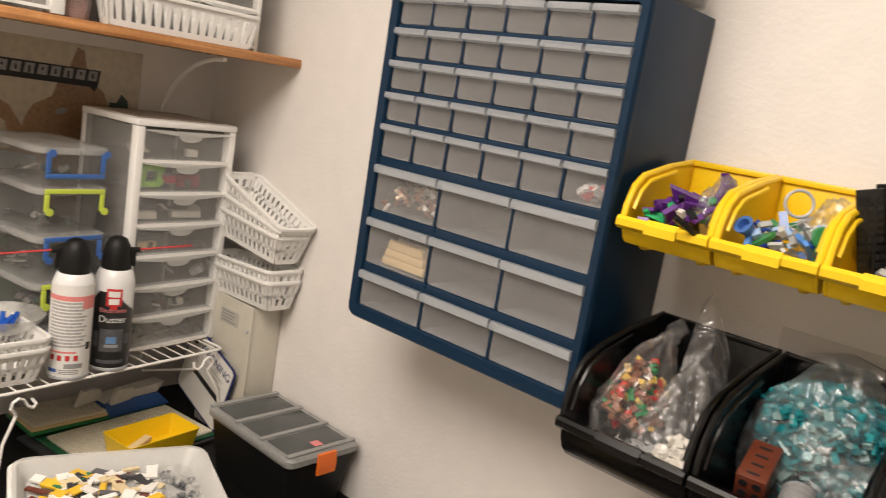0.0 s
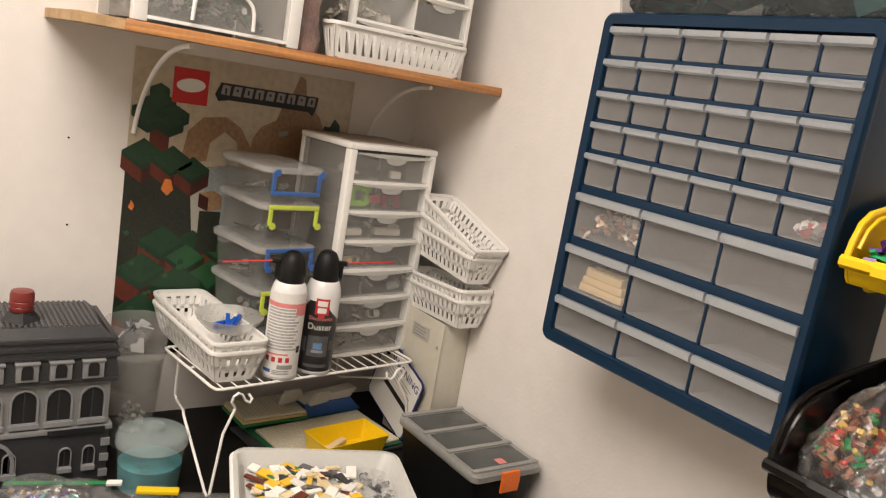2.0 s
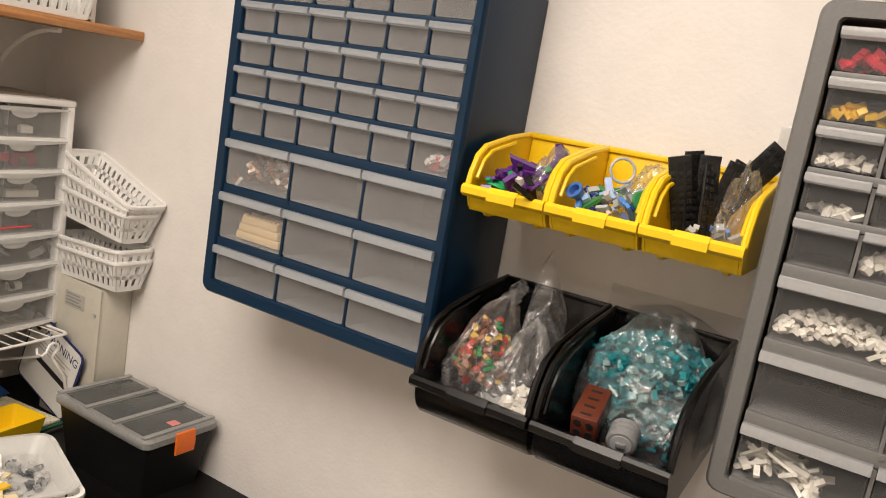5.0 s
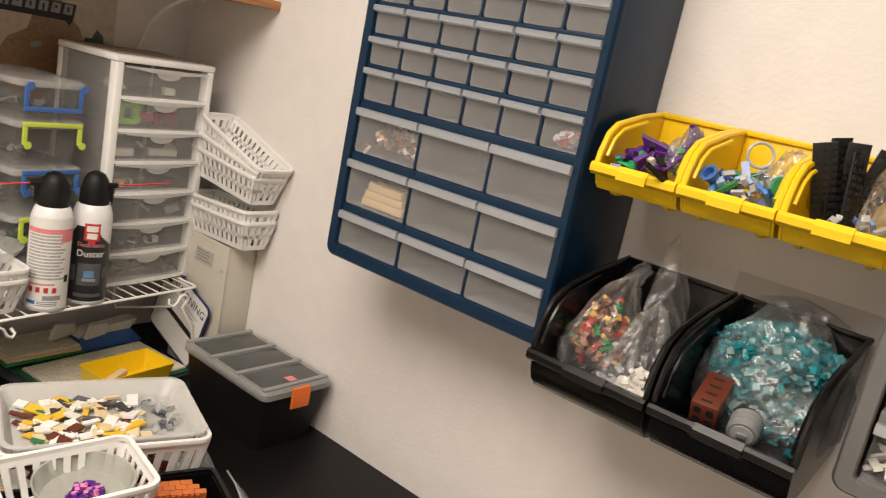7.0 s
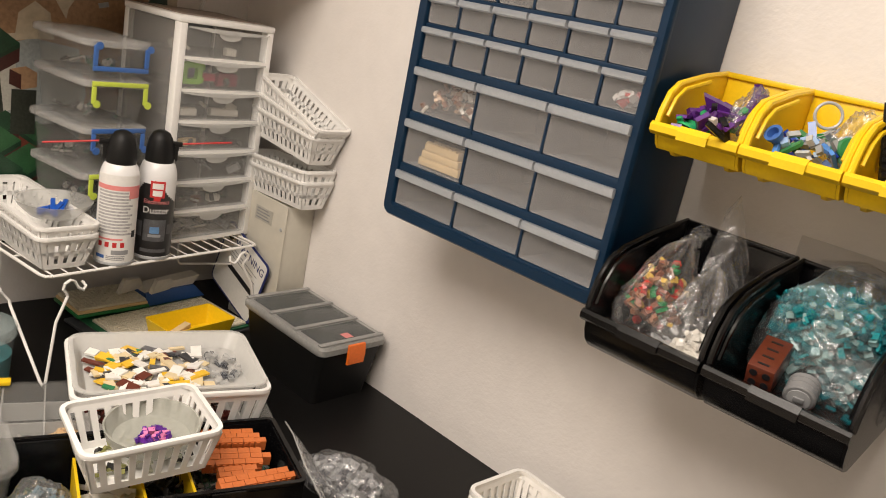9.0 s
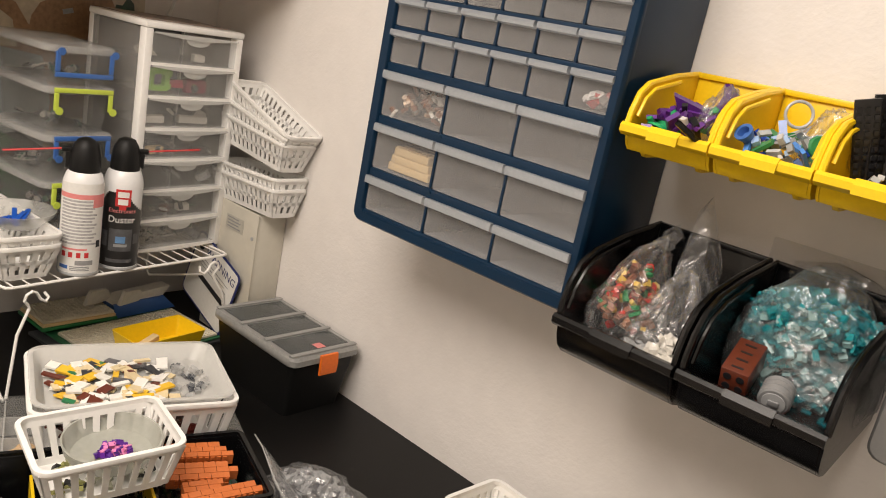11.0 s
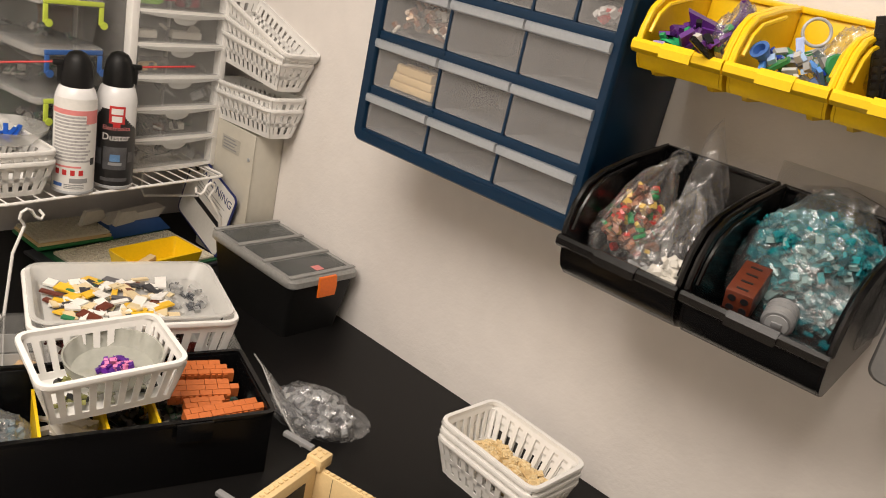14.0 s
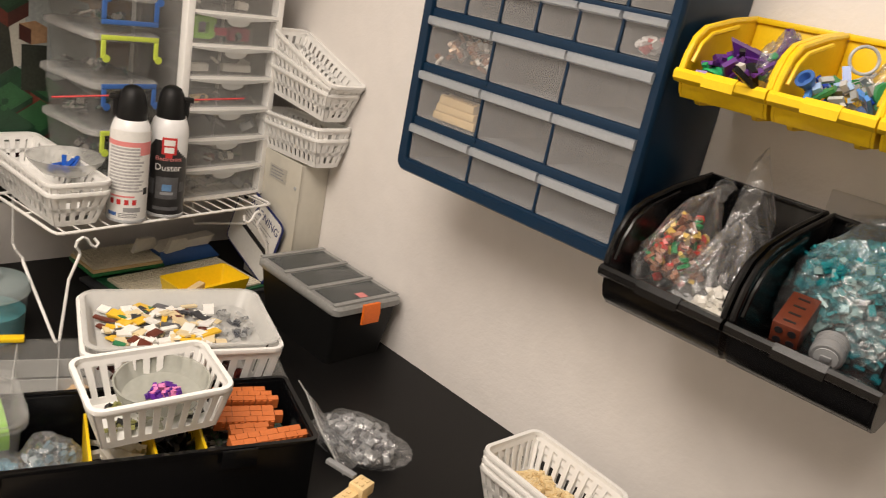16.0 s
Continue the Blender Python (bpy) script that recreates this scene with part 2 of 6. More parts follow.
def part(name, bm, material, parent, label=""):
    """Links a bmesh as one mesh object under a thing or a part."""
    me = bpy.data.meshes.new(name)
    bmesh.ops.recalc_face_normals(bm, faces=bm.faces[:])
    bm.to_mesh(me)
    bm.free()
    me.set_sharp_from_angle(angle=radians(38))
    me.materials.append(material)
    ob = new(name, me)
    ob.parent = parent
    if label:
        ob["label"] = label
    return ob


def again(name, source, parent, m):
    """The same mesh once more under a parent."""
    ob = new(name, source.data)
    ob.parent = parent
    ob.matrix_basis = m
    return ob


def thing(name, m, label, category, group="", kind=""):
    return_ob = new(name)
    return_ob.matrix_basis = m
    return_ob.empty_display_size = 0.05
    return tagged(return_ob, label, category, group, kind)


def slab(bm, x0, x1, y0, y1, z0, z1, bevel=0.0, m=None):
    r = bmesh.ops.create_cube(bm, size=1)
    vs = r["verts"]
    mm = Matrix.Translation(((x0 + x1) / 2, (y0 + y1) / 2, (z0 + z1) / 2)) @ Matrix.Diagonal((abs(x1 - x0), abs(y1 - y0), abs(z1 - z0), 1))
    bmesh.ops.transform(bm, matrix=mm, verts=vs)
    if bevel:
        es = list({e for v in vs for e in v.link_edges})
        out = bmesh.ops.bevel(bm, geom=es, offset=bevel, segments=2, affect="EDGES", profile=0.5)
        vs = list({v for fc in out["faces"] for v in fc.verts} | {v for v in vs if v.is_valid})
    if m is not None:
        bmesh.ops.transform(bm, matrix=m, verts=[v for v in vs if v.is_valid])
    return bm


def slab_bm(*a, **k):
    return slab(bmesh.new(), *a, **k)


def hexa(bm, a, b):
    """A solid between two quads, each of four points."""
    va, vb = [bm.verts.new(p) for p in a], [bm.verts.new(p) for p in b]
    bm.faces.new(va[::-1])
    bm.faces.new(vb)
    for k in range(4):
        bm.faces.new((va[k], va[(k + 1) % 4], vb[(k + 1) % 4], vb[k]))


def prism(bm, poly, axis, t0, t1):
    """A polygon drawn in the two other axes, pushed out from t0 to t1 along the axis."""
    def p3(u, v, t):
        return {"x": (t, u, v), "y": (u, t, v), "z": (u, v, t)}[axis]
    a, b = [bm.verts.new(p3(u, v, t0)) for u, v in poly], [bm.verts.new(p3(u, v, t1)) for u, v in poly]
    bm.faces.new(a[::-1])
    bm.faces.new(b)
    n = len(poly)
    for k in range(n):
        bm.faces.new((a[k], a[(k + 1) % n], b[(k + 1) % n], b[k]))
    return bm


def rrect(w, d, r, n=4):
    pts = []
    for cx, cy, a0 in ((w / 2 - r, d / 2 - r, 0), (-w / 2 + r, d / 2 - r, 90), (-w / 2 + r, -d / 2 + r, 180), (w / 2 - r, -d / 2 + r, 270)):
        for k in range(n + 1):
            a = radians(a0 + 90 * k / n)
            pts.append((cx + r * math.cos(a), cy + r * math.sin(a)))
    return pts


def circle(r, n=32):
    return [(r * math.cos(2 * math.pi * k / n), r * math.sin(2 * math.pi * k / n)) for k in range(n)]


def loft(bm, sections, cap0=True, cap1=True, loop=False):
    """Skins loops of points (x, y, z) of one length."""
    rings = [[bm.verts.new(p) for p in s] for s in sections]
    n = len(rings[0])
    pairs = list(zip(rings, rings[1:])) + ([(rings[-1], rings[0])] if loop else [])
    for a, b in pairs:
        for k in range(n):
            fc = bm.faces.new((a[k], a[(k + 1) % n], b[(k + 1) % n], b[k]))
            fc.smooth = True
    if cap0 and not loop:
        bm.faces.new(rings[0][::-1])
    if cap1 and not loop:
        bm.faces.new(rings[-1])
    return bm


def lathe(profile, n=32):
    """A turned body from (radius, height) pairs, in order, closed at both ends."""
    return loft(bmesh.new(), [[(x, y, z) for x, y in circle(max(r, 0.0002), n)] for r, z in profile])


def tub_bm(w, d, h, t=0.0015, taper=0.9, r=0.012, floor_t=0.002):
    """An open tapered tub with rounded corners, base at z = 0."""
    outs = [(w * taper, 0), (w, h), (w - 2 * t, h), (w * taper - 2 * t, floor_t)]
    secs = []
    for k, (ww, z) in enumerate(outs):
        dd = d - (w - ww)
        secs.append([(x, y, z) for x, y in rrect(ww, dd, min(r, ww / 2.2, dd / 2.2))])
    return loft(bmesh.new(), secs)


def rim_bm(w, d, z, width=0.005, height=0.004, r=0.012):
    """A flat rounded rim round a w by d opening."""
    secs = []
    for o, zz in ((0, z - height / 2), (width, z - height / 2), (width * 1.1, z), (width, z + height / 2), (0, z + height / 2)):
        secs.append([(x, y, zz) for x, y in rrect(w + 2 * o, d + 2 * o, r + o)])
    return loft(bmesh.new(), secs, loop=True)


def tube(bm, pts, r, n=6):
    """A round wire through points."""
    pts = [Vector(p) for p in pts]
    rings = []
    for k, p in enumerate(pts):
        d = (pts[min(k + 1, len(pts) - 1)] - pts[max(k - 1, 0)]).normalized()
        u = d.orthogonal().normalized() if not rings else (last - last.dot(d) * d).normalized()
        last, v = u, d.cross(u)
        rings.append([p + r * (math.cos(2 * math.pi * j / n) * u + math.sin(2 * math.pi * j / n) * v) for j in range(n)])
    return loft(bm, rings)


def lattice(bm, q, t, bars, rows, open_x=0.55, open_z=0.7, top=0.12, bottom=0.12):
    """A plastic wall between four corners (bottom a, b; top b, a) with rows of upright slots; t: its thickness as a vector."""
    a, b, c, d = [Vector(p) for p in q]
    t = Vector(t)

    def at(u, v):
        return (a * (1 - u) + b * u) * (1 - v) + (d * (1 - u) + c * u) * v

    def piece(u0, u1, v0, v1):
        f0 = [at(u0, v0), at(u1, v0), at(u1, v1), at(u0, v1)]
        hexa(bm, f0, [p + t for p in f0])

    piece(0, 1, 0, bottom)
    piece(0, 1, 1 - top, 1)
    span = (1 - top - bottom) / rows
    for k in range(1, rows):
        v = bottom + span * k
        piece(0, 1, v - span * (1 - open_z) / 2, v + span * (1 - open_z) / 2)
    pitch = 1 / bars
    w = pitch * (1 - open_x)
    for k in range(bars + 1):
        u0, u1 = max(0, k * pitch - w / 2), min(1, k * pitch + w / 2)
        if k in (0, bars):
            u0, u1 = max(0, k * pitch - w), min(1, k * pitch + w)
        piece(u0, u1, bottom, 1 - top)


def basket(m, w, d, h, label, rows=1, bars=(9, 6), taper=0.85, group="white slotted baskets", material=None, solid_top=0.14):
    """A slotted plastic basket: rim, base and four pierced walls."""
    material = material or WHITE
    ob = thing("plastic_basket", m, label, "basket", group)
    wb, db = w * taper, d - w * (1 - taper)
    part("base", loft(bmesh.new(), [[(x, y, z) for x, y in rrect(wb, db, 0.01)] for z in (0, 0.002)]), material, ob)
    part("rim", rim_bm(w - 0.004, d - 0.004, h - 0.002, 0.006, 0.006, 0.012), material, ob)
    B, T = [(-wb / 2, -db / 2), (wb / 2, -db / 2), (wb / 2, db / 2), (-wb / 2, db / 2)], [(-w / 2, -d / 2), (w / 2, -d / 2), (w / 2, d / 2), (-w / 2, d / 2)]
    for k in range(4):
        j = (k + 1) % 4
        q = [(*B[k], 0.001), (*B[j], 0.001), (*T[j], h - 0.004), (*T[k], h - 0.004)]
        inward = Vector((-(T[k][0] + T[j][0]), -(T[k][1] + T[j][1]), 0)).normalized() * 0.0018
        bm = bmesh.new()
        lattice(bm, q, inward, bars[k % 2], rows, 0.44 if rows == 2 else 0.52, 0.62 if rows == 2 else 0.74, top=solid_top, bottom=0.16)
        part("side_wall", bm, material, ob)
    return ob


def pieces(name, m, label, count, area, depth, sizes, material, round_area=False, flat=0.5, studs=True, seed=1, mound=0.5, parent=None):
    """A heap of loose building pieces as one object; area: its half sizes; depth: its height in the middle."""
    rnd = random.Random(seed)
    verts, faces = [], []

    def block(mm, sx, sy, sz):
        o = len(verts)
        for z in (-sz / 2, sz / 2):
            for x, y in ((-sx / 2, -sy / 2), (sx / 2, -sy / 2), (sx / 2, sy / 2), (-sx / 2, sy / 2)):
                verts.append(mm @ Vector((x, y, z)))
        faces.extend([[o + i for i in fc] for fc in ((3, 2, 1, 0), (4, 5, 6, 7), (0, 1, 5, 4), (1, 2, 6, 5), (2, 3, 7, 6), (3, 0, 4, 7))])

    for k in range(count):
        while True:
            u, v = rnd.uniform(-1, 1), rnd.uniform(-1, 1)
            if not round_area or u * u + v * v < 1:
                break
        fall = max(0.0, 1 - mound * (u * u + v * v))
        sx, sy, sz = rnd.choice(sizes)
        z = sz / 2 + depth * fall * math.sqrt(rnd.random())
        tilt = (1 - flat) * 70
        mm = pose(u * area[0], v * area[1], z, rnd.uniform(-tilt, tilt), rnd.uniform(-tilt, tilt), rnd.uniform(0, 360))
        block(mm, sx, sy, sz)
        if studs:
            nx, ny = max(1, round(sx / 0.008)), max(1, round(sy / 0.008))
            if nx * ny <= 4:
                for i in range(nx):
                    for j in range(ny):
                        block(mm @ pose((i + 0.5) * 0.008 - nx * 0.004, (j + 0.5) * 0.008 - ny * 0.004, sz / 2 + 0.0008), 0.0046, 0.0046, 0.0016)
    me = bpy.data.meshes.new(name)
    me.from_pydata(verts, [], faces)
    me.materials.append(material)
    ob = new(name, me)
    ob.matrix_basis = m
    if parent:
        ob.parent = parent
        return ob
    return tagged(ob, label, "building bricks", kind="stuff")


def lettering(name, text, size, m, material, parent, depth=0.0003, bend=0.0):
    """Writing in the built-in font as a mesh; bend: the radius of the round body that it lies on."""
    cu = bpy.data.curves.new(name, "FONT")
    cu.body, cu.size, cu.extrude, cu.align_x, cu.align_y = text, size, depth, "CENTER", "CENTER"
    tmp = bpy.data.objects.new(name + "_tmp", cu)
    me = bpy.data.meshes.new_from_object(tmp)
    bpy.data.objects.remove(tmp)
    me.name = name
    if bend:
        for v in me.vertices:
            a = v.co.x / bend
            v.co = Vector(((bend + v.co.z) * math.sin(a), v.co.y, (bend + v.co.z) * math.cos(a)))
    me.materials.clear()
    me.materials.append(material)
    ob = new(name, me)
    ob.parent = parent
    ob.matrix_basis = m
    return ob


BR = [(0.016, 0.008, 0.0096), (0.016, 0.016, 0.0032), (0.024, 0.008, 0.0032), (0.016, 0.008, 0.0032), (0.008, 0.008, 0.0096), (0.032, 0.008, 0.0032)]
TILE = [(0.016, 0.008, 0.0032), (0.016, 0.016, 0.0032), (0.024, 0.008, 0.0032), (0.008, 0.008, 0.0032)]
SMALL = [(0.008, 0.008, 0.006), (0.010, 0.006, 0.005), (0.014, 0.006, 0.004)]

# ---- the room ----
WX, WY, DZ = -0.705, 0.165, 0.752
EAST, SOUTH, TOP = 2.6, -2.7, 2.42


def setting(name, bm, material, label, category="wall"):
    me = bpy.data.meshes.new(name)
    bmesh.ops.recalc_face_normals(bm, faces=bm.faces[:])
    bm.to_mesh(me)
    bm.free()
    me.materials.append(material)
    return tagged(new(name, me), label, category, kind="structure")


setting("wall_north", slab_bm(WX - 0.1, EAST + 0.1, WY, WY + 0.1, 0, TOP), WALL, "off-white painted wall that carries the drawer cabinets")
setting("wall_west", slab_bm(WX - 0.1, WX, SOUTH, WY, 0, TOP), WALL, "off-white painted wall with nail holes behind the poster")
# east and south walls, floor and ceiling are unseen, added to return light
setting("wall_east", slab_bm(EAST, EAST + 0.1, SOUTH, WY, 0, TOP), WALLBOUNCE, "unseen tan wall added to bounce light")
setting("wall_south", slab_bm(WX - 0.1, EAST + 0.1, SOUTH - 0.1, SOUTH, 0, TOP), WALLBOUNCE, "unseen tan wall added to bounce light")
setting("floor", slab_bm(WX - 0.1, EAST + 0.1, SOUTH - 0.1, WY + 0.1, -0.1, 0), FLOOR, "unseen floor kept pale beige to bounce light", "floor")
setting("ceiling", slab_bm(WX - 0.1, EAST + 0.1, SOUTH - 0.1, WY + 0.1, TOP, TOP + 0.1), CEIL, "unseen white ceiling that bounces light back", "ceiling")

lamp = thing("ceiling_lamp", pose(LAMP_EYE[0], LAMP_EYE[1], 0), "round white ceiling lamp that lights the corner", "lamp")
part("lamp_base", loft(bmesh.new(), [[(x, y, z) for x, y in circle(0.66)] for z in (LAMP_EYE[2] + 0.008, TOP)]), WHITE, lamp)

for hy, hz in ((-0.549, 1.297), (-0.541, 1.139), (-0.668, 1.294)):
    bm = bmesh.new()
    loft(bm, [[(WX + z, hy + x, hz + y) for x, y in circle(0.0018, 10)] for z in (0.0, 0.0012)])
    nail = tagged(new("nail", bpy.data.meshes.new("nail")), "small dark nail in the wall", "nail", "nails in the wall")
    bm.to_mesh(nail.data)
    bm.free()
    nail.data.materials.append(INK)

desk = thing("desk", pose(0, 0, 0), "black laminate corner desk crowded with building bricks", "desk")
bm = prism(bmesh.new(), [(WX + 0.001, WY - 0.001), (WX + 0.001, -1.3), (-0.2, -1.3), (-0.2, -0.62), (1.6, -0.62), (1.6, WY - 0.001)], "z", DZ - 0.03, DZ)
part("desktop", bm, DESK, desk)
for x0, y0, x1, y1 in ((-0.70, -1.27, -0.22, -1.24), (1.55, -0.58, 1.58, 0.15), (-0.70, 0.11, -0.22, 0.14)):
    part("leg_panel", slab_bm(x0, x1, y0, y1, 0, DZ - 0.03), DESK, desk)

# ---- wall shelf and what stands on it ----
SZ = 1.497
shelf = thing("wall_shelf", pose(0, 0, 0), "wooden wall shelf with an oak front edge", "shelf")
part("board", slab_bm(WX + 0.001, -0.419, -0.60, WY - 0.001, SZ - 0.001, SZ + 0.014), CHIP, shelf, "pale chipboard shelf board")
part("front_edge", slab_bm(-0.419, -0.410, -0.537, WY - 0.001, SZ - 0.002, SZ + 0.015, 0.002), OAK, shelf, "oak edge strip")
for by, bend in ((-0.442, 0.022), (0.045, 0.0)):
    pts = []
    for k in range(11):
        a = k / 10 * math.pi / 2
        pts.append((WX + 0.005 + 0.22 * (1 - math.cos(a)), by + bend * k / 10, SZ - 0.180 + 0.172 * math.sin(a)))
    part("bracket", tube(bmesh.new(), pts, 0.0042, 8), WHITE, shelf, "curved white bracket")
ST = SZ + 0.0155


def drawer_tower(m, w, d, hs, label, body_t=0.012, name="drawer_tower", cols=1, handles=True, seed=0):
    """White plastic tower of clear drawers, front towards -y; hs: the drawers' heights from below."""
    ob = thing(name, m, label, "drawers")
    H = sum(hs) + 0.009
    for x in (-w / 2, w / 2 - body_t):
        part("side_panel", slab_bm(x + 0.002, x + body_t - 0.002, 0.0125, d - 0.0125, 0.004, H - 0.001), TOWERSIDE, ob)
        part("rear_post", slab_bm(x, x + body_t, d - 0.012, d, 0, H, 0.002), WHITE, ob)
    for x in (-w / 2, w / 2 - body_t):
        part("front_post", slab_bm(x - 0.0005, x + body_t + 0.0005, -0.007, 0.012, 0, H, 0.002), WHITE, ob)
    part("back_panel", slab_bm(-w / 2 + body_t, w / 2 - body_t, d - 0.004, d - 0.0005, 0, H), BLEY, ob)
    part("top", slab_bm(-w / 2 - 0.002, w / 2 + 0.002, -0.008, d, H, H + 0.012, 0.003), WHITE, ob)
    part("top_inset", slab_bm(-w / 2 + 0.015, w / 2 - 0.015, 0.015, d - 0.015, H + 0.0125, H + 0.014), BROWNTOP, ob, "brownish inset top")
    z = 0.008
    rnd = random.Random(seed)
    for k, hh in enumerate(hs):
        part("rail", slab_bm(-w / 2 + body_t, w / 2 - body_t, -0.004, 0.014, z - 0.003, z, 0.0), WHITE, ob)
        wr = w / 2 - body_t
        low = [(-wr + 2 * wr * j / 12, z - 0.0035 - (0.0035 * math.sin(math.pi * j / 12) if handles else 0)) for j in range(13)]
        part("rail_front", prism(bmesh.new(), low + [(wr, z + 0.0015), (-wr, z + 0.0015)], "y", -0.0075, -0.0045), WHITE, ob)
        cw = (w - 2 * body_t) / cols
        for c in range(cols):
            xa, xb = -w / 2 + body_t + c * cw + 0.001, -w / 2 + body_t + (c + 1) * cw - 0.001
            dr = part("drawer", slab_bm(xa, xb, -0.008, -0.005, z + 0.001, z + hh - 0.006, 0.001), TOWERDRAWER, ob, "clear drawer front")
            dr.visible_shadow = False
            part("drawer_tray", slab_bm(xa + 0.002, xb - 0.002, -0.0045, d * 0.85, z + 0.0015, z + 0.003), TRAY, dr)
            n = 10
            prof = [(xa + (xb - xa) * j / n, z + hh - 0.006 - (0.006 * math.sin(math.pi * j / n) if handles else 0)) for j in range(n + 1)]
            part("pull_edge", prism(bmesh.new(), [(xa, z + hh - 0.0036), (xb, z + hh - 0.0036)] + prof[::-1], "y", -0.0125, -0.0085), MILK, dr)
            if handles:
                hm = (xa + xb) / 2
                part("finger_pull", prism(bmesh.new(), [(hm + 0.026 * math.cos(a), z + hh - 0.012 - 0.011 * math.sin(a)) for a in [math.pi * j / 10 for j in range(11)]], "y", -0.0105, -0.0083), MILK, dr)
            if cols > 1 and c:
                part("divider", slab_bm(xa - 0.003, xa + 0.001, -0.0065, d * 0.9, z, z + hh), WHITE, ob)
        z += hh
    return ob



FACE_EAST = 90.0
# big white drawer box at the shelf's free end
box = drawer_tower(pose(-0.416, -0.401, ST, 0, 0, FACE_EAST), 0.258, 0.25, [0.201], "white plastic drawer box with one deep clear drawer, half full", 0.020, "drawer_box", 1, False)
bm = bmesh.new()
tube(bm, [(0.0 + 0.045 * math.cos(a) * (1 if abs(math.cos(a)) < 0.8 else 1.05), -0.016, 0.014 + 0.055 * math.sin(a) ** 0.5) for a in [math.pi * k / 14 for k in range(15)]], 0.003, 8)
part("handle", bm, WHITE, box, "arched white pull")
pieces("loose_bricks", pose(-0.56, -0.41, ST + 0.014), "dark heap of loose bricks in the drawer box", 150, (0.09, 0.10), 0.07, BR, P_DARK, seed=3)
bag = thing("patterned_bag", pose(-0.47, -0.246, ST), "brown patterned plastic bag standing on the shelf", "bag")
secs = []
for k in range(9):
    z = 0.2 * k / 8
    s = 0.9 + 0.12 * math.sin(k * 1.7)
    secs.append([(x * s + 0.003 * math.sin(9 * x * 50 + k), y * s, z) for x, y in rrect(0.09, 0.05, 0.02)])
part("film", loft(bmesh.new(), secs), mat("spotted_film", (0.3, 0.2, 0.18), 0.3, vary=0.9, scale=160, spec=0.6), bag)
shelf_tower = drawer_tower(pose(-0.460, -0.033, ST, 0, 0, FACE_EAST), 0.25, 0.22, [0.0647] * 4, "white plastic drawer unit with clear drawers on the shelf", 0.008, "drawer_unit", 2)
pieces("loose_bricks", pose(-0.52, -0.11, ST + 0.072), "cream brick elements filling a clear drawer", 120, (0.03, 0.045), 0.035, BR, P_WHITE, seed=4)
pieces("loose_bricks", pose(-0.52, 0.02, ST + 0.135), "tan and orange brick elements in a clear drawer", 30, (0.03, 0.04), 0.012, BR, P_TAN, seed=5)
basket(pose(-0.432, -0.075, ST, 0, 0, 90), 0.275, 0.05, 0.058, "white slotted basket on the wall shelf", 1, (16, 3), 0.93)

# ---- poster ----
poster = thing("poster", pose(WX + 0.001, 0, 0), "glossy game poster with brown mountains and green block trees", "poster")
PY0, PY1, PZ0, PZ1 = -0.450, 0.000, 0.88, 1.474
SKY = mat("poster_sky", (0.54, 0.47, 0.35), 0.3, vary=0.28, scale=16)
MOUNT = mat("poster_mountain", (0.33, 0.20, 0.11), 0.3, vary=0.4, scale=30)
LEAF = mat("poster_leaf", (0.012, 0.045, 0.022), 0.3, vary=0.5, scale=120)
LEAF2 = mat("poster_leaf_light", (0.018, 0.060, 0.028), 0.3, vary=0.4, scale=120)
EARTH = mat("poster_earth", (0.13, 0.028, 0.018), 0.3, vary=0.4, scale=80)
NIGHT = mat("poster_dark", (0.026, 0.030, 0.022), 0.3, vary=0.6, scale=60)
HAZE = mat("poster_haze", (0.30, 0.33, 0.33), 0.3, vary=0.3, scale=40)
LEAF3 = mat("poster_leaf_lit", (0.030, 0.105, 0.040), 0.3, vary=0.4, scale=120)
GLOW = mat("poster_flame", (0.75, 0.22, 0.04), 0.3, vary=0.4, scale=150)
part("sheet", slab_bm(0, 0.0006, PY0, PY1, PZ0, PZ1), SKY, poster)


def printed(name, poly, material, level):
    """A flat printed shape in poster fractions (0..1 across, 0..1 up)."""
    pts = [(PY0 + u * (PY1 - PY0), PZ0 + v * (PZ1 - PZ0)) for u, v in poly]
    return part(name, prism(bmesh.new(), pts, "x", 0.0006, 0.0006 + 0.00012 * level), material, poster)


def block(u, v, s, t=None):
    t = t or s
    return [(u, v), (u + s, v), (u + s, v + t), (u, v + t)]


# far mesas, a rock arch and haze
printed("mountain", [(0.50, 0.62), (0.53, 0.76), (0.56, 0.80), (0.63, 0.83), (0.66, 0.90), (0.69, 0.92), (0.72, 0.99), (0.75, 0.98), (0.77, 0.90), (0.84, 0.86), (0.88, 0.80), (1, 0.76), (1, 0.45), (0.5, 0.45)], MOUNT, 1)
printed("mountain", [(0.22, 0.66), (0.24, 0.76), (0.30, 0.81), (0.40, 0.82), (0.47, 0.79), (0.53, 0.72), (0.55, 0.60), (0.22, 0.58)], MOUNT, 1.2)
printed("sky_gap", [(0.33, 0.66), (0.34, 0.73), (0.40, 0.77), (0.46, 0.74), (0.48, 0.66)], SKY, 2)
printed("haze", [(0.24, 0.62), (0.40, 0.66), (0.58, 0.64), (0.62, 0.50), (0.60, 0.34), (0.24, 0.34)], HAZE, 2)
printed("haze", [(0.24, 0.655), (0.44, 0.685), (0.46, 0.665), (0.24, 0.635)], SKY, 2.3)
printed("waterfall", [(0.265, 0.62), (0.335, 0.62), (0.345, 0.44), (0.27, 0.42)], mat("poster_pale", (0.42, 0.41, 0.36), 0.3, vary=0.2, scale=60), 2.6)
